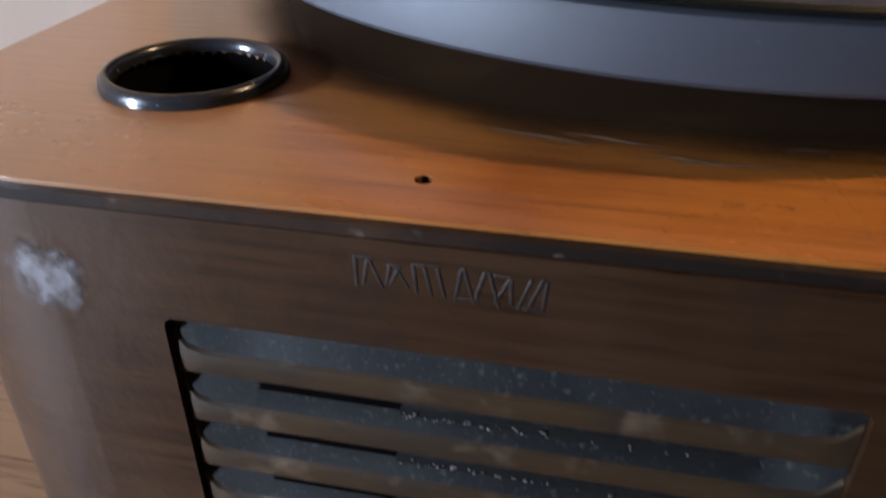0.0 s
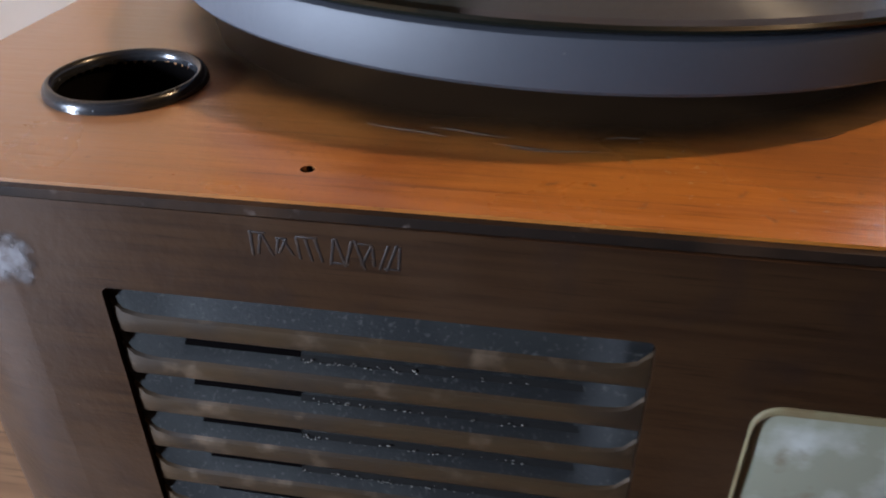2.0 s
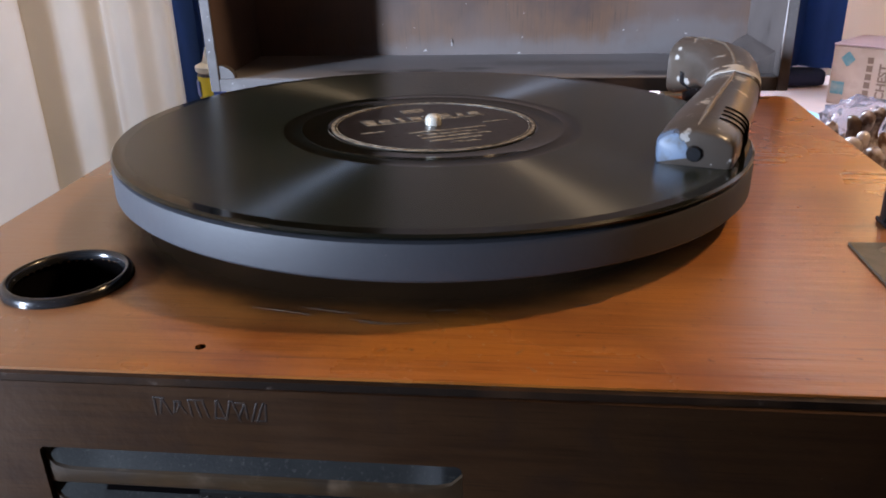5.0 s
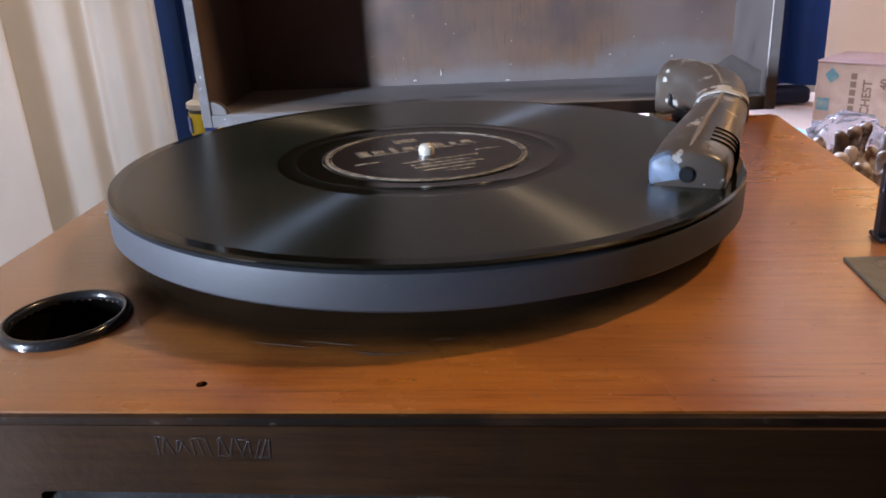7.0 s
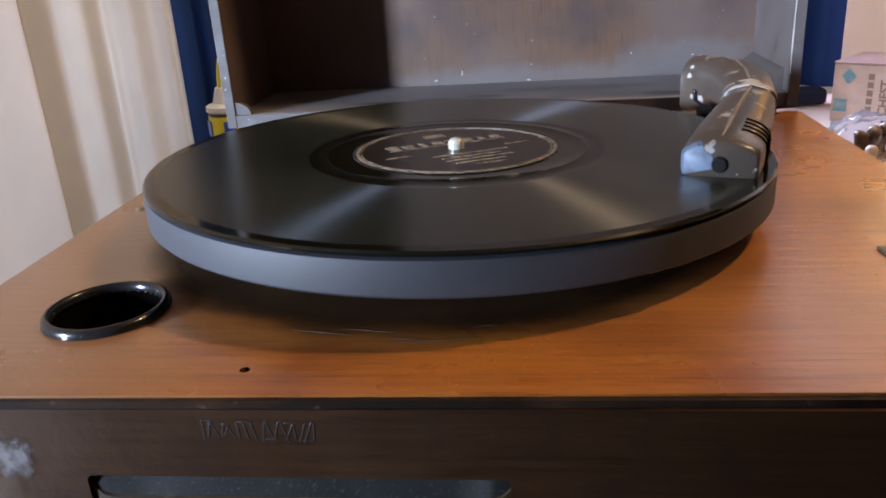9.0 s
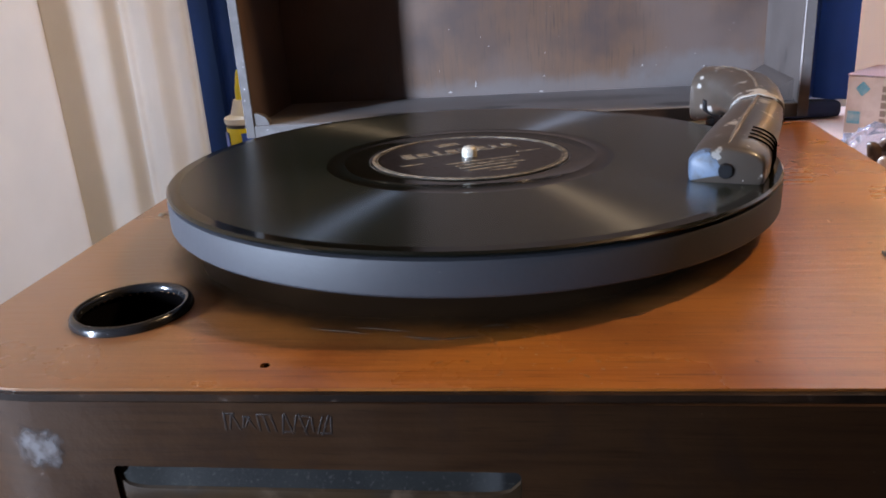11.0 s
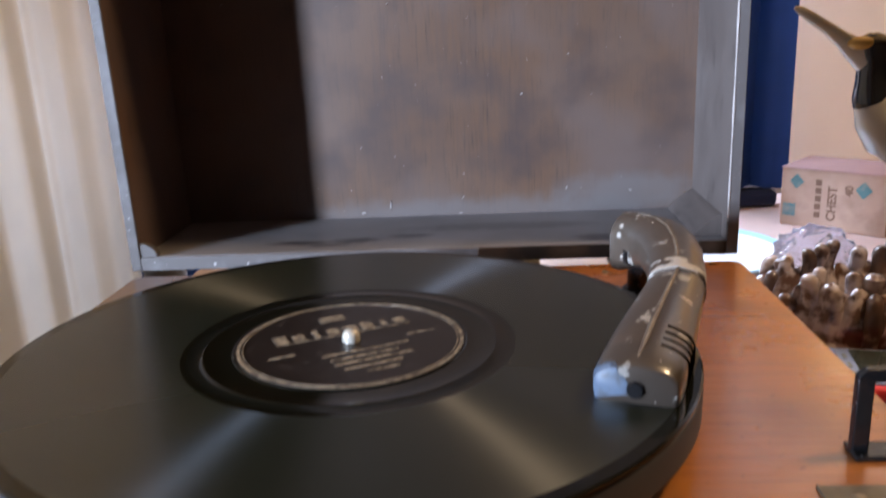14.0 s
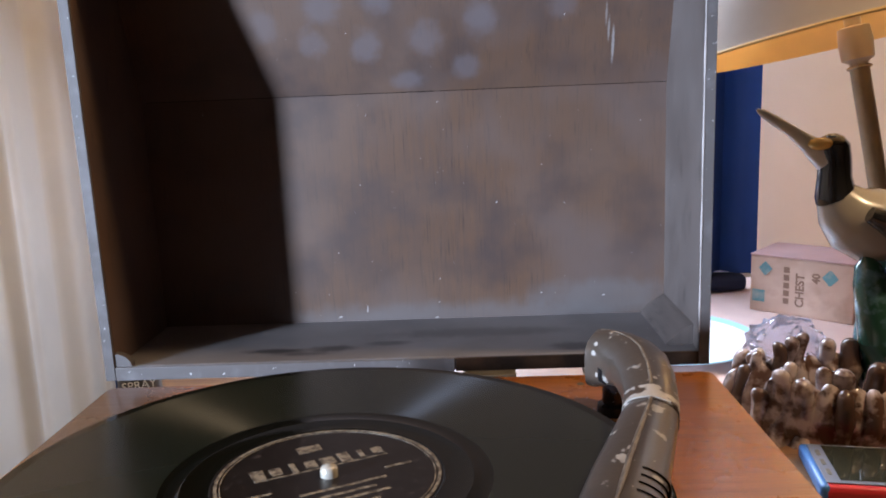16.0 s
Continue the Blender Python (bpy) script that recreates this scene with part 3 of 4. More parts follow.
rings = [[bm.verts.new(on_corner(a * f - 0.0005, 0.9815 + b * f)) for a, b in edge] for f in (0.25, 0.5, 0.75, 1.0)]
for i in range(len(edge)):
    k = (i + 1) % len(edge)
    bm.faces.new((mid, rings[0][i], rings[0][k]))
    for p, q in zip(rings, rings[1:]):
        bm.faces.new((p[i], q[i], q[k], p[k]))
part("worn_patch", bm, WORN, cab, "pale bare patch where the finish is gone", True)

# dial window
dial = part("dial", slab(rounded(DX0 + 0.0004, DX1 - 0.0004, DZ0 + 0.0004, DZ1 - 0.0004, (0.006,) * 4, 6), [], lambda a, b, d: (a, CY0 + 0.007 - d, b), 0.006), DIAL, cab, "clouded cream dial lens", True, 0.002)
part("dial_edge", slab(rounded(DX0, DX1, DZ0, DZ1, (0.006,) * 4, 6), [rounded(DX0 + 0.0008, DX1 - 0.0008, DZ0 + 0.0008, DZ1 - 0.0022, (0.005,) * 4, 6)], lambda a, b, d: (a, CY0 + 0.0010 - d, b), 0.0016), DIALRIM, dial, "yellowed rim", True, 0.0004)

# needle cup with its ring, set into the deck
cup = part("needle_cup", lathe([(0.0185, 0.0), (0.0180, -0.010), (0.013, -0.016), (0, -0.017)], 48), HOLE, cab, "black needle cup sunk in the deck")
cup.location = (CUPX, CUPY, DZ)
ring = part("ring", lathe([(0.0185 + 0.0026 * (1 + math.cos(radians(a))) / 2 * 1.4 - 0.0012, 0.0002 + 0.0029 * max(0, math.sin(radians(a)))) for a in range(0, 360, 15)], 64, True), BLACK, cup, "glossy black ring")

# dark ring under the platter, mostly its shadow painted onto the varnish
gr = random.Random(31)
wob = [gr.uniform(-1, 1) for _ in range(24)]


def shadow_edge(i, n, r0, amount):
    a = 2 * math.pi * i / n
    f = 24 * i / n
    k = int(f) % 24
    w = wob[k] * (1 - f % 1) + wob[(k + 1) % 24] * (f % 1)
    r = r0 * (1 + amount * w)
    return (-0.006 + r * math.cos(a), -0.006 + r * math.sin(a))


part("shadow_ring", slab([shadow_edge(i, 144, 0.1345, 0.004) for i in range(144)], [[shadow_edge(i, 96, 0.085, 0.03) for i in range(96)]], lambda a, b, d: (a, b, DZ + 0.00005 + d), 0.0001), PLATTERSHADOW, cab, "dark ring on the varnish, mostly painted shadow of the platter", False)

# pale scuffs rubbed into the varnish along the platter's edge
sr = random.Random(17)
for k in range(6):
    a0, span, r = radians(sr.uniform(232, 300)), radians(sr.uniform(3, 11)), sr.uniform(0.1215, 0.1295)
    pts = [(-0.002 + (r + 0.0004 * math.sin(0.7 * q + k)) * math.cos(a0 + span * q / 8), -0.005 + (r + 0.0004 * math.sin(0.7 * q + k)) * math.sin(a0 + span * q / 8), DZ + 0.00016) for q in range(9)]
    part("scuff", tube(pts, [0.00003 + 0.00010 * math.sin(math.pi * q / 8) for q in range(9)], 6), SCUFF, cab, "pale curved scuff")

# small screws and the empty screw hole
for x, y in ((-0.154, 0.003), (0.118, 0.150), (-0.060, 0.158)):
    sc = part("screw", lathe([(0, 0.0008), (0.0016, 0.0006), (0.0022, 0.0)], 16), STEEL, cab, "small dull screw head")
    sc.location = (x, y, DZ)
part("screw_hole", lathe([(0.0016, 0), (0.0016, -0.0065), (0, -0.0065)], 14), HOLE, cab).location = (-0.049, -0.1505, DZ)

# ---- lid, standing open behind the deck ----
LX0, LX1, LY = -0.1725, 0.1990, 0.176
LZ, LTOP = 1.0015, 1.342
lid = thing("cabinet_lid", (0, 0, 0), "hollow brown wooden lid standing open behind the deck", "lid")
lid_bottom = part("bottom_board", box(LX0 + 0.0065, LX1 - 0.0065, LY, 0.2685, LZ, LZ + 0.0085), LIDDUST, lid, "", True, 0.0008)


def side(x):
    prof = [(LY, LZ), (0.2685, LZ), (0.2685, 1.173), (0.2165, LTOP), (LY, LTOP)]
    return slab(prof, [], lambda a, b, d: (x + d, a, b), 0.0065)


part("side_board", side(LX0), LIDWOOD, lid, "", True, 0.0008)
part("side_board", side(LX1 - 0.0065), LIDSIDE, lid, "", True, 0.0008)


def board(y0, z0, y1, z1):
    n = Vector((0, z1 - z0, y0 - y1)).normalized()
    t = 0.007
    quad = [(y0, z0), (y1, z1), (y1 + n.y * t, z1 + n.z * t), (y0 + n.y * t, z0 + n.z * t)]
    return loft([[(x, a, b) for a, b in quad] for x in (LX0 + 0.0065, LX1 - 0.0065)])


part("back_board", board(0.2610, LZ + 0.0085, 0.2610, 1.1702), LIDBACK, lid, "", False)
part("sloping_board", board(0.2606, 1.1706, 0.2090, LTOP - 0.001), LIDSLOPE, lid, "", False)
# unseen strip behind the seam, added to stop light leaking between the boards
part("seam_light_stop", box(LX0 + 0.0066, LX1 - 0.0066, 0.2683, 0.2720, 1.150, 1.190), EDGE, lid, "", False)
part("top_board", box(LX0 + 0.0066, LX1 - 0.0066, LY, 0.2088, LTOP - 0.008, LTOP - 0.0005), LIDWOOD, lid, "", False)
part("front_rim", box(LX0, LX0 + 0.0065, LY - 0.0022, LY - 0.0002, LZ - 0.0002, LTOP), LIDRIM, lid, "grey worn rim", True, 0.0005)
part("front_rim", box(LX1 - 0.0065, LX1, LY - 0.0022, LY - 0.0002, LZ - 0.0002, LTOP), LIDRIM, lid, "grey worn rim", True, 0.0005)
part("front_rim", box(LX0 + 0.0066, 0.045, LY - 0.0022, LY - 0.0002, LZ - 0.0002, LZ + 0.0083), LIDRIM, lid, "grey worn rim", True, 0.0005)
part("front_rim", box(0.0455, LX1 - 0.0066, LY - 0.0022, LY - 0.0002, LZ - 0.0002, LZ + 0.0083), EDGE, lid, "dark rim", True, 0.0005)
# rounded corner blocks along the lid's depth
for x, w, mat in ((LX0 + 0.0065, 0.0105, LIDRIM), (LX1 - 0.0065, 0.0165, LIDSIDE)):
    s = 1 if x < 0 else -1
    zb = LZ + 0.0086
    round_by = 1.0 if s > 0 else 1.7
    prof = [(x, zb)] + [(x + s * w * math.cos(radians(a)) ** round_by, zb + w * 0.8 * math.sin(radians(a)) ** round_by) for a in range(0, 90, 10)] + [(x, zb + w * 0.8)]
    part("corner_block", loft([[(a, y, b) for a, b in prof] for y in ((LY - 0.0012, LY + 0.004) if s > 0 else (LY + 0.010, 0.2605))]), mat, lid, "rounded block in the lid's corner")
for x, z, w, h in ((-0.0185, 1.0190, 0.0011, 0.0055), (-0.0385, 1.0135, 0.0030, 0.0013), (0.0310, 1.0112, 0.0034, 0.0010), (0.0345, 1.0395, 0.0009, 0.0009), (0.0335, 1.0225, 0.0010, 0.0008), (0.0760, 1.0930, 0.0016, 0.0013),
                   (0.1060, 1.0270, 0.0010, 0.0014), (-0.0120, 1.1560, 0.0009, 0.0009), (0.1500, 1.0240, 0.0022, 0.0010)):
    part("chip", slab([(x - w / 2, z - h / 2), (x + w * 0.4, z - h * 0.4), (x + w / 2, z + h * 0.2), (x, z + h / 2)], [], lambda a, b, d: (a, 0.2608 - d, b), 0.0003), CHIPPED, lid, "pale chip in the finish", False)
part("worn_edge", tube([(LX1 - 0.0066, LY - 0.0022, LZ + 0.02 + 0.0163 * k) for k in range(20)], [0.00035 + 0.0003 * (k % 3 == 1) for k in range(20)], 6), CHIPPED, lid, "pale worn edge")
for x in (0.066, 0.140):
    h = part("hinge", box(x - 0.016, x + 0.016, CY1 + 0.0005, LY + 0.012, 0.9955, LZ - 0.0003), STEEL, lid, "dull metal hinge", True, 0.0005)
    part("knuckle", tube([(x - 0.016, CY1 + 0.004, 0.9975), (x + 0.016, CY1 + 0.004, 0.9975)], 0.0026, 12), STEEL, h)

# ---- turntable and record, leaning a little on the worn mount ----
PZ = 1.0265
PX, PY, LEAN_X, LEAN_Y = 0.0003, -0.0069, -1.0, 1.05
axis = pose(PX, PY, PZ, LEAN_X, LEAN_Y, 0)
tt = thing("turntable", (PX, PY, DZ), "grey painted metal turntable platter, slightly tilted over the deck", "turntable")
lean = pose(0, 0, PZ - DZ, LEAN_X, LEAN_Y, 0)
R = 0.1288
part("platter", lathe([(0, -0.0024), (R - 0.0022, -0.0024), (R - 0.0006, -0.0030), (R, -0.0046), (R, -0.0138), (R - 0.0008, -0.0147), (R - 0.004, -0.0144), (R - 0.004, -0.006), (0.02, -0.006)], 160), PLATTER, tt, "", True, 0, lean)
part("felt", lathe([(0, -0.0020), (R - 0.006, -0.0020), (R - 0.005, -0.0024)], 96), FELT, tt, "dark felt mat", True, 0, lean)
part("hub", lathe([(0.03, -0.006), (0.024, -0.018), (0.02, -0.0258), (0, -0.0258)], 40), FELT, tt, "", True, 0, lean)
part("spindle", lathe([(0.0034, -0.006), (0.0035, 0.0016), (0.0035, 0.0020), (0.0033, 0.0032), (0.0026, 0.0041), (0.0014, 0.0046), (0, 0.0048)], 24), PEARL, tt, "pale pearly domed spindle", True, 0, lean)

SHINE = bpy.data.materials.new("grooved_shellac")
SHINE.use_nodes = True
nt = SHINE.node_tree
pb = nt.nodes["Principled BSDF"]
pb.inputs["Base Color"].default_value = (0.0085, 0.0118, 0.0064, 1)
pb.inputs["Roughness"].default_value = 0.24
pb.inputs["Specular IOR Level"].default_value = 0.66
# the grooves spread a lamp's glint along the radius only
groove = nt.nodes.new("ShaderNodeBsdfAnisotropic")
groove.distribution = "GGX"
groove.inputs["Color"].default_value = (0.84, 0.90, 1.0, 1)
groove.inputs["Anisotropy"].default_value = 0.68
tan = nt.nodes.new("ShaderNodeTangent")
tan.direction_type, tan.axis = "RADIAL", "Z"
nt.links.new(tan.outputs[0], groove.inputs["Tangent"])
wear = nt.nodes.new("ShaderNodeTexNoise")
wear.inputs["Scale"].default_value, wear.inputs["Detail"].default_value = 14, 5
tc = nt.nodes.new("ShaderNodeTexCoord")
nt.links.new(tc.outputs["Object"], wear.inputs["Vector"])
mr = nt.nodes.new("ShaderNodeMapRange")
mr.inputs[1].default_value, mr.inputs[2].default_value, mr.inputs[3].default_value, mr.inputs[4].default_value = 0.35, 0.7, 0.37, 0.45
nt.links.new(wear.outputs["Fac"], mr.inputs[0])
nt.links.new(mr.outputs[0], groove.inputs["Roughness"])
both = nt.nodes.new("ShaderNodeMixShader")
both.inputs[0].default_value = 0.042
nt.links.new(pb.outputs[0], both.inputs[1])
nt.links.new(groove.outputs[0], both.inputs[2])
nt.links.new(both.outputs[0], nt.nodes["Material Output"].inputs["Surface"])

rec = thing("record", (0, 0, 0), "black shellac record with a black and gold label, on the platter", "record")
rec.matrix_world = axis
RR = 0.1287
part("playing_surface", lathe([(0.0630, 0.0), (0.1235, 0.0)], 180), SHINE, rec, "grooved playing surface")
part("rim", lathe([(0.1235, 0.0), (RR - 0.0008, 0.0), (RR, -0.0007), (RR, -0.0013), (RR - 0.0008, -0.0019), (0, -0.0019)], 180), SHELLAC, rec, "smooth rounded edge")
part("run_out", lathe([(0.0434, -0.0002), (0.0445, 0.0002), (0.0447, -0.0001), (0.0550, -0.0001), (0.0553, 0.00002), (0.0556, -0.0001), (0.0626, -0.0001), (0.0630, 0)], 120), SHELLAC, rec, "smooth band round the label")
lab = part("label", lathe([(0.0036, 0.00005), (0.0436, 0.00005)], 96), LABEL, rec, "worn black paper label")
for r, w in ((0.0424, 0.0013), (0.0408, 0.0004)):
    part("label_ring", lathe([(r - w / 2, 0.0001), (r - w / 2, 0.00022), (r + w / 2, 0.00022), (r + w / 2, 0.0001)], 96), GOLD, lab, "gold printed ring")


def print_bar(x, y, w, h, turn):
    bm = box(-w / 2, w / 2, -h / 2, h / 2, 0.00008, 0.0002)
    part("print", bm, GOLD, lab, "", False, 0, pose(0, 0, 0, 0, 0, turn) @ pose(x, y, 0))


TURNED = 28
for k in range(8):
    print_bar(-0.0245 + 0.007 * k, 0.0125, (0.0052, 0.0046, 0.0022, 0.0046, 0.0058, 0.0046, 0.002, 0.0046)[k], 0.0085 if k in (0, 2, 5) else 0.0062, TURNED)
print_bar(0, 0.0075, 0.054, 0.0008, TURNED)
for k, (y, w) in enumerate(((0.0265, 0.010), (-0.011, 0.034), (-0.016, 0.026), (-0.0205, 0.03), (-0.0255, 0.022), (-0.0305, 0.012))):
    print_bar(0.002 * (k % 2), y, w, 0.0016 if k else 0.006, TURNED)
print_bar(-0.028, -0.004, 0.010, 0.0015, TURNED)
print_bar(0.027, -0.004, 0.011, 0.0015, TURNED)

# ---- tone arm ----
arm = thing("tone_arm", (0.129, 0.108, DZ), "chipped brown enamelled tone arm resting on the record", "tone arm")
unplace = Matrix.Translation((-0.129, -0.108, -DZ))


def arm_ring(c, w, z0, z1, d, crown=0.3, n=24, e=0.5):
    """One cross-section at c, half width w, from z0 to z1, facing along d, with a ridge on top."""
    d = Vector((d[0], d[1], 0)).normalized()
    right = Vector((d.y, -d.x, 0))
    out = []
    for k in range(n):
        a = 2 * math.pi * k / n
        ca, sa = math.cos(a), math.sin(a)
        px = math.copysign(abs(ca) ** e, ca) * w
        pz = math.copysign(abs(sa) ** e, sa)
        if pz > 0:
            h = (z0 + z1) / 2 + pz * (z1 - z0) / 2
            h -= crown * (abs(px) / w) ** 2 * (z1 - z0) * 0.5 * max(0, pz)
        else:
            h = (z0 + z1) / 2 + pz * (z1 - z0) / 2
        if abs(ca) < 1e-6 and sa > 0:
            h += 0.0006
        out.append(Vector((c[0], c[1], 0)) + right * px + Vector((0, 0, h)))
    return out


HEAD = [(0.0985, -0.0605, 0.0114, 1.0244, 1.0358), (0.0987, -0.0598, 0.0128, 1.0232, 1.0376), (0.0996, -0.0570, 0.0137, 1.0226, 1.0390), (0.1045, -0.0440, 0.0140, 1.0225, 1.0400),
        (0.1105, -0.0270, 0.0136, 1.0228, 1.0406), (0.1175, -0.0080, 0.0127, 1.0236, 1.0409), (0.1240, 0.0090, 0.0119, 1.0246, 1.0414), (0.1290, 0.0228, 0.0112, 1.0256, 1.0417)]
REAR = [(0.1291, 0.0230, 0.0114, 1.0252, 1.0420), (0.1335, 0.0420, 0.0116, 1.0255, 1.0428), (0.1365, 0.0620, 0.0125, 1.0245, 1.0437), (0.1375, 0.0820, 0.0135, 1.0235, 1.0444),
        (0.1358, 0.0975, 0.0144, 1.0195, 1.0440), (0.1318, 0.1080, 0.0146, 1.0160, 1.0436), (0.1268, 0.1150, 0.0145, 1.0140, 1.0430), (0.1226, 0.1182, 0.0142, 1.0145, 1.0422)]


def arm_skin(rows, crown, n=24, e=0.5):
    pts = [Vector((r[0], r[1], 0)) for r in rows]
    rings = []
    for i, r in enumerate(rows):
        d = pts[min(i + 1, len(rows) - 1)] - pts[max(i - 1, 0)]
        rings.append(arm_ring(r[:2], r[2], r[3], r[4], d, crown, n, e))
    return loft(rings)


head = part("head", arm_skin(HEAD, 0.35), ARM, arm, "brown enamelled pickup head", True, 0.0006, unplace)
part("arm_tube", arm_skin(REAR, 0.34, 32, 0.42), ARM, arm, "curved brown enamelled arm", True, 0.0006, unplace)
ridge = [(r[0] , r[1], r[4] + 0.0001) for r in HEAD[2:]]
part("ridge", tube(ridge, [0.0005, 0.0011, 0.0012, 0.0011, 0.0010, 0.0009], 8), ARMRIDGE, head, "raised centre rib", True, 0, unplace)
part("ridge", tube([(r[0], r[1], r[4] - 0.0002) for r in REAR[:-1]], [0.0010] * 6 + [0.0005], 8), ARMRIDGE, arm, "raised centre rib", True, 0, unplace)
part("collar", arm_skin([(r[0], r[1], r[2] + 0.0004, r[3], r[4] + 0.0004) for r in ((0.1293, 0.0238, 0.0113, 1.0254, 1.0420), (0.1310, 0.0305, 0.0113, 1.0254, 1.0423), (0.1322, 0.0360, 0.0113, 1.0254, 1.0425))], 0.3), ARMCHIP, arm, "bare band where the enamel is gone", True, 0, unplace)
part("needle_screw", lathe([(0, 0.0008), (0.0024, 0.0008), (0.0030, 0.0)], 24), BLACK, head, "dark round screw", True, 0, unplace @ pose(0.0984, -0.0607, 1.0302, 90, 0, -20))
for k in range(4):
    u = k / 3
    c = Vector((0.1040, -0.0455)) * (1 - u) + Vector((0.1090, -0.0312)) * u
    ring = arm_ring((c.x, c.y), 0.0141, 1.0225, 1.0400 + 0.0006 * u, (0.0060, 0.0170), 0.35, 96)
    part("vent_slot", tube([ring[q] for q in range(22, -9, -1)], 0.00036, 6), HOLE, head, "black vent slot", True, 0, unplace)
# bare metal on the head's front corner
rows = []
for q, (cx, cy, w, z0, z1) in enumerate(HEAD[:4]):
    d = Vector((HEAD[q + 1][0] - HEAD[max(q - 1, 0)][0], HEAD[q + 1][1] - HEAD[max(q - 1, 0)][1]))
    rows.append(arm_ring((cx, cy), w + 0.00016, z0 - 0.0001, z1 + 0.0001, d, 0.35, 48)[13:28])
bm = bmesh.new()
grid = [[bm.verts.new(p + Vector((0, -0.0001, 0))) for p in r] for r in rows]
for ra, rb in zip(grid, grid[1:]):
    for q in range(len(ra) - 1):
        bm.faces.new((ra[q], ra[q + 1], rb[q + 1], rb[q]))
front_fan = bm.verts.new((0.0978, -0.06085, 1.0290))
for q in range(len(grid[0]) - 1):
    bm.faces.new((front_fan, grid[0][q], grid[0][q + 1]))
fade(BARE, tuple(unplace @ Vector((0.0890, -0.0585, 1.0290))), 0.0085, 0.0100, 160, 0.010)
part("bare_patch", bm, BARE, head, "bare metal where the enamel is rubbed off", True, 0, unplace)
part("claw", slab([(0.0, 0.0), (0.006, -0.002), (0.011, -0.010), (0.008, -0.016), (0.0055, -0.010), (0.0, -0.006)], [], upright, 0.004), BLACK, arm, "dark pivot claw under the arm", True, 0.0006, unplace @ pose(0.1195, 0.0955, 1.0285))
part("post", lathe([(0.0055, 0.024), (0.0055, 0.006), (0.0078, 0.005), (0.0085, 0.0)], 32), BLACK, arm, "black pivot post")
part("needle", tube([(0.1, -0.050, 1.0250), (0.0992, -0.053, 1.0216)], 0.0006, 6), CHROME, head, "steel needle", True, 0, unplace)

# ---- arm rest and switch plate on the deck ----
rest = thing("arm_rest", (0.1745, -0.050, DZ), "black bent-metal arm rest standing on the deck", "arm rest")
part("strap", slab([(-0.0045, 0), (-0.0045, 0.0280), (-0.002, 0.0305), (0.0165, 0.0305), (0.019, 0.028), (0.019, 0), (0.0140, 0), (0.0140, 0.0258), (0.0010, 0.0258), (0.0010, 0)], [], upright, 0.0035), BLACK, rest, "", True, 0.0007)
part("foot", box(-0.0046, 0.0191, -0.004, 0.0065, 0.0001, 0.002), BLACK, rest, "", True, 0.0007)
sw = thing("switch_plate", (0.152, -0.068, DZ), "aged metal switch plate with two screws on the deck", "plate")
part("plate", box(0, 0.040, -0.055, 0, 0.0001, 0.0012), STEEL, sw, "", True, 0.0003)
for x, y, r in ((0.0098, -0.0075, 0.0022), (0.0145, -0.0145, 0.003), (0.0098, -0.048, 0.0022)):
    part("screw", lathe([(0, 0.0012), (r * 0.6, 0.0010), (r, 0)], 20), STEEL if r > 0.0025 else BRASS, sw, "").location = (x, y, 0.0012)

# ---- curtains ----


def curtain(name, x0, y0, x1, y1, z0, z1, folds, depth, mat, label, seed):
    rd = random.Random(seed)
    n = folds * 14
    a, b = Vector((x0, y0, 0)), Vector((x1, y1, 0))
    along = (b - a).normalized()
    out = Vector((-along.y, along.x, 0))
    amp = [depth * rd.uniform(0.5, 1.1) for _ in range(folds + 2)]
    ph = rd.uniform(0, 6)
    rows = []
    m = 9
    for j in range(m + 1):
        z = z0 + (z1 - z0) * j / m
        row = []
        for i in range(n + 1):
            u = i / n
            f = u * folds
            k = int(f)
            w = amp[k] * (1 - (f - k)) + amp[k + 1] * (f - k)
            g = 2 * math.pi * (f + 0.16 * math.sin(2.1 * f + ph))
            d = w * ((0.5 + 0.5 * math.cos(g)) ** 0.7 + 0.16 * math.cos(2.6 * g + ph)) + 0.004 * math.sin(4 * z + 9 * u)
            row.append(a + (b - a) * u + out * d + Vector((0, 0, z)))
        rows.append(row)
    bm = bmesh.new()
    front = [[bm.verts.new(p) for p in r] for r in rows]
    back = [[bm.verts.new(p - out * 0.0025) for p in r] for r in rows]
    for j in range(m):
        for i in range(n):
            bm.faces.new((front[j][i], front[j][i + 1], front[j + 1][i + 1], front[j + 1][i]))
            bm.faces.new((back[j][i], back[j + 1][i], back[j + 1][i + 1], back[j][i + 1]))
    for r0, r1 in ((front[0], back[0]), (front[m], back[m])):
        for i in range(n):
            bm.faces.new((r0[i], r0[i + 1], r1[i + 1], r1[i]))
    for i in (0, n):
        for j in range(m):
            bm.faces.new((front[j][i], front[j + 1][i], back[j + 1][i], back[j][i]))
    c = thing(name, (0, 0, 0), label, "curtain")
    part("cloth", bm, mat, c)
    return c


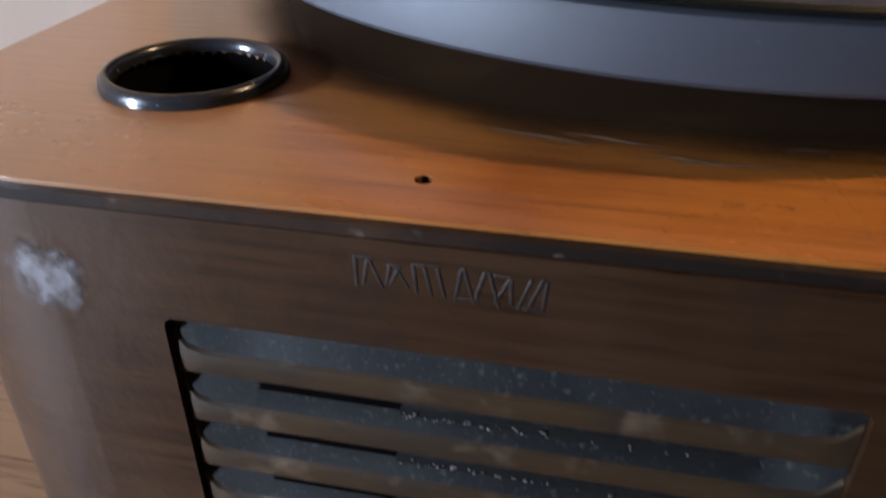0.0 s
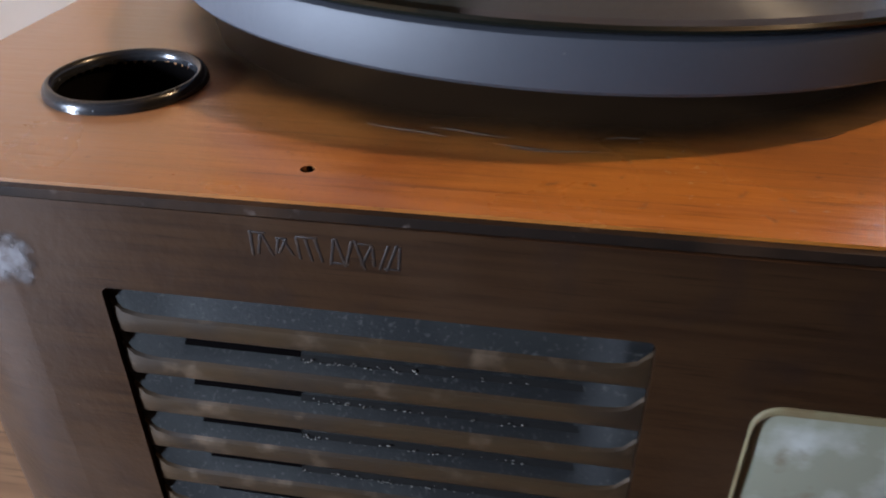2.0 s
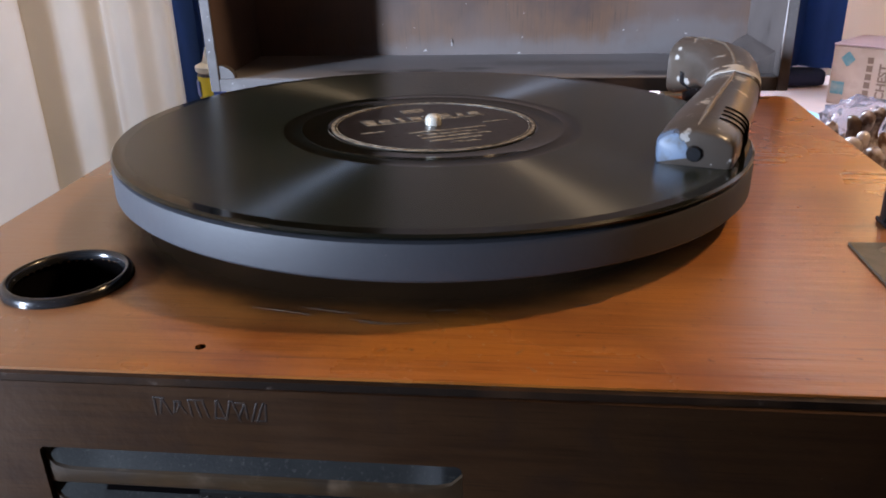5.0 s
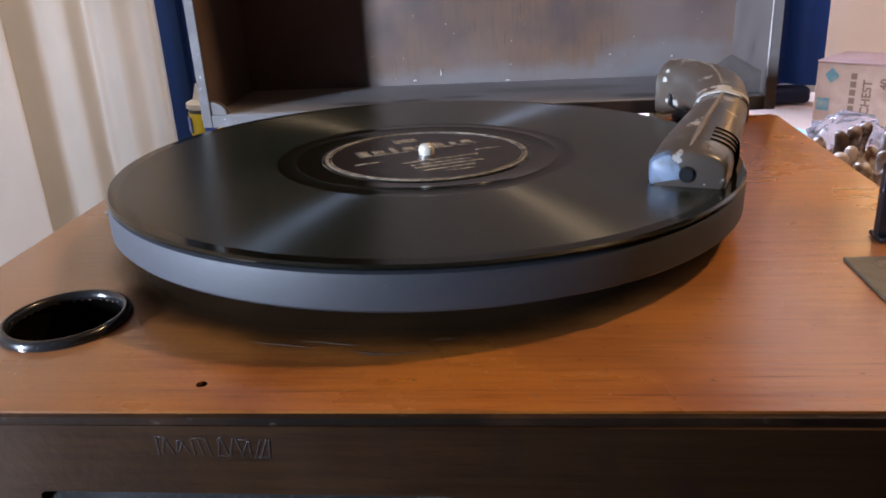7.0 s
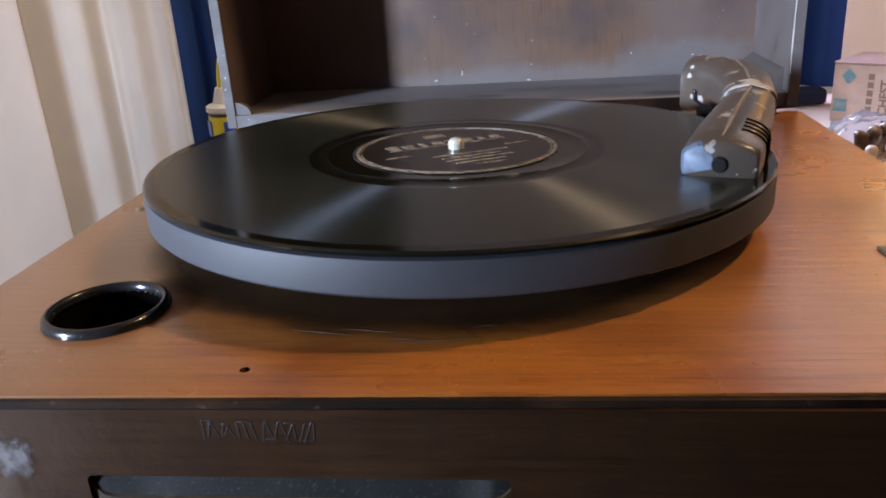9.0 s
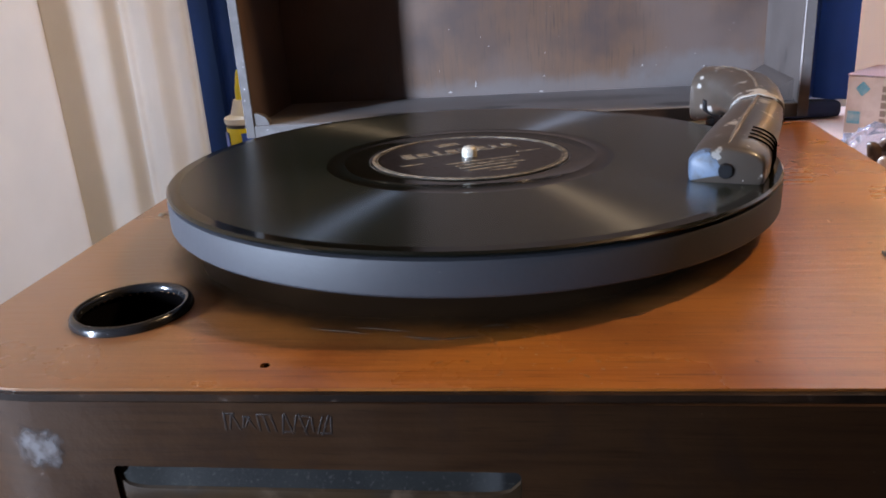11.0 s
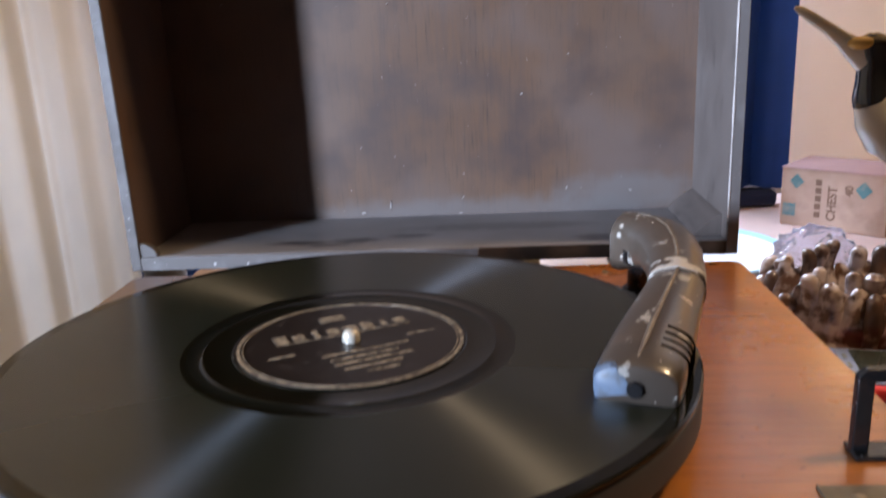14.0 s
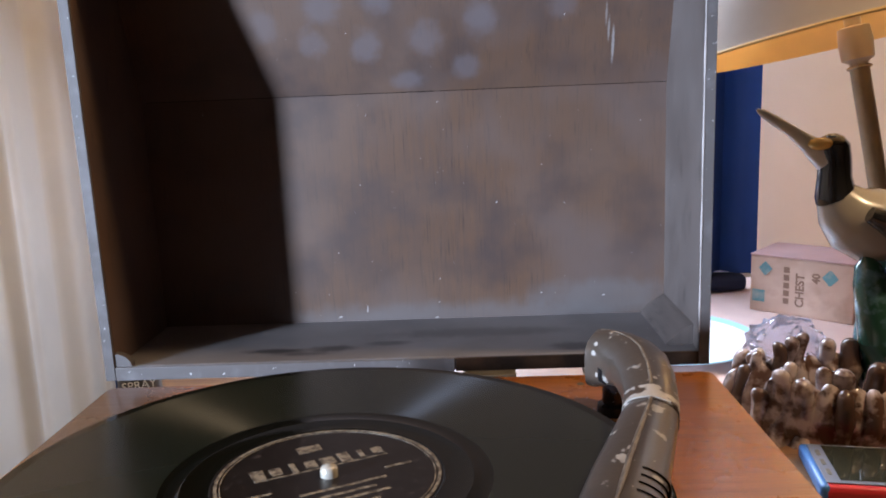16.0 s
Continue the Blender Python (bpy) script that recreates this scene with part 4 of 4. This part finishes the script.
def draped(name, plan, z0, z1, mat, label):
    """A hanging cloth from its folds in plan, rounded and swaying a little with height."""
    for _ in range(3):
        cut = [plan[0]]
        for a, b in zip(plan, plan[1:]):
            cut += [(0.82 * a[0] + 0.18 * b[0], 0.82 * a[1] + 0.18 * b[1]), (0.18 * a[0] + 0.82 * b[0], 0.18 * a[1] + 0.82 * b[1])]
        plan = cut + [plan[-1]]
    rows = []
    for j in range(13):
        z = z0 + (z1 - z0) * j / 12
        rows.append([(x + 0.004 * math.sin(2.3 * z + 5 * y), y + 0.003 * math.sin(3.1 * z + 3 * x), z) for x, y in plan])
    bm = bmesh.new()
    front = [[bm.verts.new(p) for p in r] for r in rows]
    for a, b in zip(front, front[1:]):
        for i in range(len(a) - 1):
            bm.faces.new((a[i], a[i + 1], b[i + 1], b[i]))
    c = thing(name, (0, 0, 0), label, "curtain")
    cloth = part("cloth", bm, mat, c)
    thick = cloth.modifiers.new("thickness", "SOLIDIFY")
    thick.thickness = 0.002
    return c


draped("white_curtain", [(-0.652, 0.705), (-0.641, 0.687), (-0.634, 0.691), (-0.605, 0.705), (-0.605, 0.73), (-0.614, 0.782), (-0.588, 0.798), (-0.592, 0.810), (-0.588, 0.824), (-0.593, 0.842), (-0.600, 0.886),
                         (-0.603, 0.905), (-0.576, 0.928), (-0.585, 0.985), (-0.574, 0.992), (-0.592, 1.04), (-0.615, 1.07)], 0.05, 2.3, CLOTH, "white curtain hanging in soft vertical folds beside the table")
curtain("blue_curtain", -0.28, 1.08, -0.60, 1.08, 0.3, 2.3, 3, 0.03, BLUE, "plain deep blue curtain hanging behind the table", 5)
right_blue = curtain("blue_curtain", 0.515, 1.00, 0.25, 1.00, 0.862, 2.3, 2, 0.05, BLUE, "deep blue curtain ending in a dark hem above the table", 8)
part("hem", box(0.25, 0.500, 0.965, 1.003, 0.836, 0.8615), NAVY, right_blue, "dark blue hem", True, 0.008)

# ---- things behind the cabinet on the table ----
runner = thing("table_cloth", (0, 0, TABLE), "pale pink cloth lying on the table", "cloth")
part("cloth", box(0.22, 1.25, 0.56, 1.07, 0.0002, 0.003), RUNNER, runner, "", True, 0.001)

tray = thing("serving_plate", (0.312, 0.715, TABLE + 0.003), "white enamel plate with a pale blue rim on the cloth", "plate")
part("dish", lathe([(0, 0.004), (0.085, 0.004), (0.104, 0.010), (0.104, 0.0085), (0.084, 0.001), (0.08, 0.0), (0, 0.0)], 72), PLATEWHITE, tray)
part("rim", lathe([(0.104, 0.0085), (0.104, 0.010), (0.112, 0.0135), (0.1135, 0.0128), (0.112, 0.0115)], 72, True), PLATEBLUE, tray, "pale blue rim")

crate = thing("cardboard_box", (0.557, 0.859, TABLE + 0.003), "worn printed cardboard box with a pink top and teal marks", "box")
crate.rotation_euler = (0, 0, radians(-42))
part("carton", box(-0.072, 0.072, -0.05, 0.05, 0, 0.084), CARD, crate, "", True, 0.002)
part("lid", box(-0.073, 0.073, -0.051, 0.051, 0.0842, 0.0862), PINKTOP, crate, "faded pink top", True, 0.002)
for x, z, w, tip in ((-0.050, 0.066, 0.020, True), (-0.059, 0.024, 0.018, False), (0.040, 0.062, 0.022, True)):
    part("print", slab([(x - w / 2, z), (x - w * (0.06 if tip else 0.5), z - w / 2), (x + w * (0.06 if tip else 0.5), z - w / 2), (x + w / 2, z), (x + w * (0.06 if tip else 0.5), z + w / 2), (x - w * (0.06 if tip else 0.5), z + w / 2)], [], lambda a, b, d: (a, -0.0502 - d, b), 0.0004), TEAL, crate, "teal printed mark", False)
for k in range(5):
    z = 0.021 + 0.0115 * k
    part("print", box(-0.0235, -0.0155, -0.0506, -0.0502, z - 0.0042, z + 0.0042), BROWNINK, crate, "brown printed bar", False)


def lettering(text, size, at_x, z):
    """Printed letters running up the box."""
    word = bpy.data.curves.new("word", "FONT")
    word.body, word.size, word.extrude, word.offset = text, size, 0.0002, 0.0005
    holder = new("word", word)
    made = bpy.data.meshes.new_from_object(holder.evaluated_get(bpy.context.evaluated_depsgraph_get()))
    bpy.data.objects.remove(holder)
    bm = bmesh.new()
    bm.from_mesh(made)
    bpy.data.meshes.remove(made)
    part("printed_word", bm, BROWNINK, crate, "brown printed word", False, 0, pose(at_x, -0.0504, z, 90, -90, 0))


lettering("CHEST", 0.0165, 0.005, 0.014)
lettering("40", 0.0145, 0.026, 0.052)
part("edge_tape", box(0.0722, 0.0728, -0.048, 0.048, 0.002, 0.082), material("brown_tape", (0.2, 0.09, 0.05), 0.6), crate, "brown tape", False)

# glow of the hidden bulb, added to brighten the lamp shade's lining
GLOW = bpy.data.materials.new("bulb_glow")
GLOW.use_nodes = True
ge = GLOW.node_tree.nodes["Principled BSDF"]
ge.inputs["Emission Color"].default_value, ge.inputs["Emission Strength"].default_value = (1.0, 0.62, 0.28, 1), 7.0

# ---- bird lamp: glazed drip base, bird, stem and shade ----
lampthing = thing("bird_lamp", (0.415, 0.53, TABLE), "pottery lamp with glazed bird on a brown drip-glazed bowl", "lamp")


def spine_skin(rows, n=22, flat=1.0):
    """A body along a line in the x-z plane: rows of (x, y, z, radius)."""
    rings = []
    for i, (x, y, z, r) in enumerate(rows):
        a, c = rows[max(i - 1, 0)], rows[min(i + 1, len(rows) - 1)]
        d = Vector((c[0] - a[0], 0, c[2] - a[2])).normalized()
        up = Vector((-d.z, 0, d.x))
        rings.append([Vector((x, y, z)) + r * (math.cos(2 * math.pi * k / n) * flat * Vector((0, 1, 0)) + math.sin(2 * math.pi * k / n) * up) for k in range(n)])
    return loft(rings)


def drip_bowl():
    n = 192
    bm = bmesh.new()
    rings = []
    for r0, z0, wave, lift in ((0.0, 0.008, 0, 0), (0.070, 0.010, 0, 0), (0.076, 0.035, 0.02, 0), (0.079, 0.052, 0.04, 0.7), (0.086, 0.058, 0.03, 1.0), (0.093, 0.054, 0.04, 0.8), (0.098, 0.040, 0.07, 0.3), (0.101, 0.020, 0.06, 0), (0.099, 0.0, 0.03, 0)):
        if r0 == 0:
            rings.append([bm.verts.new((0, 0, z0))])
            continue
        ring = []
        for i in range(n):
            a = 2 * math.pi * i / n
            knob = abs(math.sin(11.5 * a + 0.6 * math.sin(3 * a))) ** 0.6
            r = r0 * (1 + wave * (knob - 0.5)) + 0.002 * math.sin(31 * a + 40 * z0)
            ring.append(bm.verts.new((r * math.cos(a), r * math.sin(a), z0 + lift * (0.016 * knob - 0.012 + 0.008 * math.sin(2 * a + 1)))))
        rings.append(ring)
    for p, q in zip(rings, rings[1:]):
        for i in range(n):
            k = (i + 1) % n
            bm.faces.new([p[0], q[i], q[k]] if len(p) == 1 else [p[i], p[k], q[k], q[i]])
    return bm


OVAL = Matrix.Translation((0.018, -0.068, 0)) @ Matrix.Diagonal((1.2, 0.62, 1, 1))
bowl = part("bowl", drip_bowl(), GLAZE, lampthing, "brown drip-glazed bowl", True, 0, OVAL)
rd = random.Random(21)
for k in range(46):
    a = 2 * math.pi * k / 23 + rd.uniform(-0.10, 0.10)
    inner_row = k >= 23
    r = (0.078 if inner_row else 0.098) + rd.uniform(-0.008, 0.006)
    h = (rd.uniform(0.058, 0.076) if inner_row else rd.uniform(0.030, 0.066))
    w = rd.uniform(0.0060, 0.0105)
    base = 0.02 if inner_row else 0.0
    rings = []
    for j in range(10):
        u = j / 6 if j <= 6 else 1 + w / (h - base) * math.sin(radians((j - 6) * 30))
        u2 = min(1.0, u / 0.75)
        rr = w * (1.0 + 0.18 * math.sin(7 * u2 + k)) * (1.0 if j <= 6 else math.cos(radians((j - 6) * 29.5)))
        rr = max(rr, 0.0004)
        cx, cy = (r + 0.004 * math.sin(5 * u + k)) * math.cos(a), (r + 0.004 * math.sin(5 * u + k)) * math.sin(a)
        rings.append([(cx + rr * math.cos(2 * math.pi * i / 10), cy + rr * math.sin(2 * math.pi * i / 10), base + (h - base) * u) for i in range(10)])
    bm = loft(rings)
    centre = OVAL @ Vector((r * math.cos(a), r * math.sin(a), 0))
    part("drip_knob", bm, GLAZE if k % 4 else GLAZEDARK, bowl, "", True, 0, Matrix.Translation((centre.x - r * math.cos(a), centre.y - r * math.sin(a), 0)))
bm = bmesh.new()
bmesh.ops.create_icosphere(bm, subdivisions=4, radius=1)
for v in bm.verts:
    p = v.co.copy()
    f = 1 + 0.22 * noise.noise(p * 2.3) + 0.16 * abs(noise.noise(p * 4.7)) + 0.10 * noise.noise(p * 9.1)
    v.co = Vector((p.x * 0.042 * f, p.y * 0.026 * f, 0.036 + p.z * 0.033 * f))
WRAP = bpy.data.materials.new("clear_wrap")
WRAP.use_nodes = True
wp = WRAP.node_tree.nodes["Principled BSDF"]
wp.inputs["Base Color"].default_value = (0.86, 0.88, 1.0, 1)
wp.inputs["Roughness"].default_value, wp.inputs["Transmission Weight"].default_value, wp.inputs["IOR"].default_value = 0.08, 0.78, 1.30
wrap = thing("plastic_wrap", (0.412, 0.590, TABLE + 0.003), "crumpled clear plastic wrap lying behind the lamp's bowl", "wrap")
part("film", bm, WRAP, wrap)

# bird: body, neck, head and long bill, one skin from tail to bill tip
SPINE = [(0.135, 0.008, 0.150, 0.006), (0.115, 0.008, 0.168, 0.022), (0.085, 0.008, 0.180, 0.034), (0.058, 0.008, 0.186, 0.0395), (0.042, 0.008, 0.194, 0.037), (0.029, 0.008, 0.206, 0.0285),
         (0.0205, 0.008, 0.219, 0.0200), (0.0185, 0.008, 0.238, 0.0165), (0.0180, 0.008, 0.254, 0.0160), (0.0150, 0.008, 0.268, 0.0168)]
part("body", spine_skin(SPINE[:7], 24), DUCKGREY, lampthing, "grey glazed bird body")
part("neck", spine_skin([(0.0210, 0.008, 0.2180, 0.0206)] + SPINE[6:] + [(0.012, 0.008, 0.2755, 0.0135), (0.0105, 0.008, 0.2805, 0.0075), (0.010, 0.008, 0.282, 0.001)], 22), DUCKBLACK, lampthing, "glossy black head and neck")
part("bill", spine_skin([(0.010, 0.008, 0.258, 0.0150), (-0.002, 0.008, 0.267, 0.0120), (-0.014, 0.007, 0.276, 0.0082), (-0.030, 0.006, 0.288, 0.0060), (-0.047, 0.005, 0.299, 0.0054), (-0.058, 0.004, 0.306, 0.0042), (-0.064, 0.004, 0.3095, 0.0016)], 16, 0.8), DUCKBILL, lampthing, "long raised grey bill")
bm = bmesh.new()
bmesh.ops.create_uvsphere(bm, u_segments=16, v_segments=10, radius=1, matrix=Matrix.Translation((-0.001, -0.001, 0.273)) @ Matrix.Diagonal((0.0125, 0.0085, 0.0065, 1)))
part("cheek", bm, YELLOW, lampthing, "ochre patch at the bill")
part("wing", tube([(0.035, -0.036, 0.205), (0.065, -0.040, 0.190), (0.1, -0.034, 0.165), (0.128, -0.022, 0.140)], [0.008, 0.016, 0.013, 0.003], 12), DUCKBLACK, lampthing, "dark wing")
# reeds below the bird
rd = random.Random(5)
for k in range(10):
    x, y = 0.080 + rd.uniform(-0.022, 0.05), rd.uniform(-0.03, 0.03)
    lean2 = rd.uniform(-0.03, 0.03)
    h = rd.uniform(0.10, 0.165)
    pts = [(x + lean2 * q * q, y + 0.010 * math.sin(3 * q + k), 0.01 + (h - 0.01) * q) for q in (0, 0.2, 0.4, 0.6, 0.8, 0.93, 1.0)]
    part("reed", tube(pts, [0.014, 0.017, 0.019, 0.019, 0.017, 0.012, 0.002], 18), GREEN, lampthing, "green glazed reed")
LEANED = pose(0.151, 0.095, 0.02, -6, -9.5, 0)
part("stem", tube([(0, 0, 0), (0, 0, 0.338)], 0.0108, 20), BRASS, lampthing, "old brass stem", True, 0, LEANED)
collar = part("socket", lathe([(0, 0.0), (0.009, 0.0), (0.010, 0.004), (0.0175, 0.009), (0.0185, 0.028), (0.017, 0.045), (0.009, 0.047), (0.009, 0.060), (0, 0.060)], 28), SOCKET, lampthing, "ivory bulb socket with a metal neck")
collar.matrix_local = LEANED @ pose(0, 0, 0.336)
part("neck_ring", lathe([(0.0125, 0), (0.014, 0.002), (0.0125, 0.004)], 24, False), BRASS, collar).location = (0, 0, -0.003)
part("bulb", lathe([(0, 0.0), (0.012, 0.0), (0.016, 0.02), (0.03, 0.045), (0.028, 0.07), (0.014, 0.088), (0, 0.092)], 28), GLOW, lampthing, "unseen warm bulb, its glow added to brighten the lining").matrix_local = LEANED @ pose(0, 0, 0.396)
shade = part("shade", lathe([(0.205, 0.0), (0.135, 0.25)], 96), SHADE_OUT, lampthing, "large cream cloth shade")
shade.matrix_local = LEANED @ pose(0, 0, 0.374)
inner = part("lining", lathe([(0.2035, 0.0002), (0.1335, 0.2498)], 96), SHADE_IN, shade, "golden lining")
part("hoop", lathe([(0.205, 0.0), (0.2062, 0.002), (0.205, 0.004), (0.2035, 0.002)], 96, True), SHADE_IN, shade)

# ---- hand-held device beside the cabinet ----
dev = thing("handheld_device", (0.349, 0.393, TABLE), "handheld device in red and blue case lying on the table", "device")
dev.rotation_euler = (0, 0, radians(-10))
part("case", box(0.0, 0.17, -0.082, 0.0, 0.0002, 0.014), RED, dev, "red bumper", True, 0.005)
part("blue_end", box(-0.0012, 0.0075, -0.0822, 0.0002, 0.001, 0.0145), BLUECASE, dev, "blue end", True, 0.004)
part("face", box(0.0045, 0.165, -0.076, -0.004, 0.0142, 0.0152), GREYCASE, dev, "grey frame", True, 0.0004)
for y in (-0.058, -0.040, -0.022):
    part("button", box(0.0085, 0.0120, y - 0.005, y + 0.005, 0.0153, 0.0160), STEEL, dev, "small dull grey button", True, 0.0004)
part("screen", box(0.016, 0.150, -0.071, -0.008, 0.0153, 0.0158), SCREEN, dev, "glossy dark screen", False)

# ---- spray can behind the lid ----
can = thing("spray_can", (-0.300, 0.50, TABLE), "white, blue and yellow spray can standing behind the lid", "can")
part("body", lathe([(0, 0.0), (0.0215, 0.0), (0.022, 0.004), (0.022, 0.120), (0.0215, 0.124)], 40), CANDARK, can, "dark printed body")
part("band", lathe([(0.0222, 0.096), (0.0222, 0.1205)], 40), YELLOWCAP, can, "yellow printed band")
for a in (215, 290, 5):
    bm = box(-0.0065, 0.0065, -0.0231, -0.0221, 0.099, 0.1155)
    part("panel", bm, CANBLUE, can, "blue printed panel", False, 0, pose(0, 0, 0, 0, 0, a + 90))
part("shoulder", lathe([(0.0215, 0.124), (0.0235, 0.1255), (0.0235, 0.1305), (0.0155, 0.134), (0.0130, 0.142), (0.0105, 0.150), (0, 0.151)], 40), CANWHITE, can, "white domed shoulder")
part("nozzle", lathe([(0.0078, 0.149), (0.0070, 0.162), (0.0042, 0.178), (0.0026, 0.182), (0, 0.1825)], 24), YELLOWCAP, can, "yellow nozzle")
word = bpy.data.curves.new("word", "FONT")
word.body, word.size, word.extrude, word.align_x = "SPRAY", 0.012, 0.0002, "CENTER"
holder = new("word", word)
wm = bpy.data.meshes.new_from_object(holder.evaluated_get(bpy.context.evaluated_depsgraph_get()))
bpy.data.objects.remove(holder)
bm = bmesh.new()
bm.from_mesh(wm)
bpy.data.meshes.remove(wm)
part("printed_word", bm, CANWHITE, can, "white printed word", False, 0, pose(0.009, -0.0222, 0.052, 90, 0, 24))

# ---- ceiling lamp that lights the room ----
pend = thing("ceiling_light", (0.85, 0.12, 2.45), "small ceiling light with an open brass fitting", "lamp")
part("canopy", lathe([(0.06, 0.0), (0.055, -0.02), (0.02, -0.03), (0.012, -0.20), (0, -0.20)], 32), BRASS, pend)
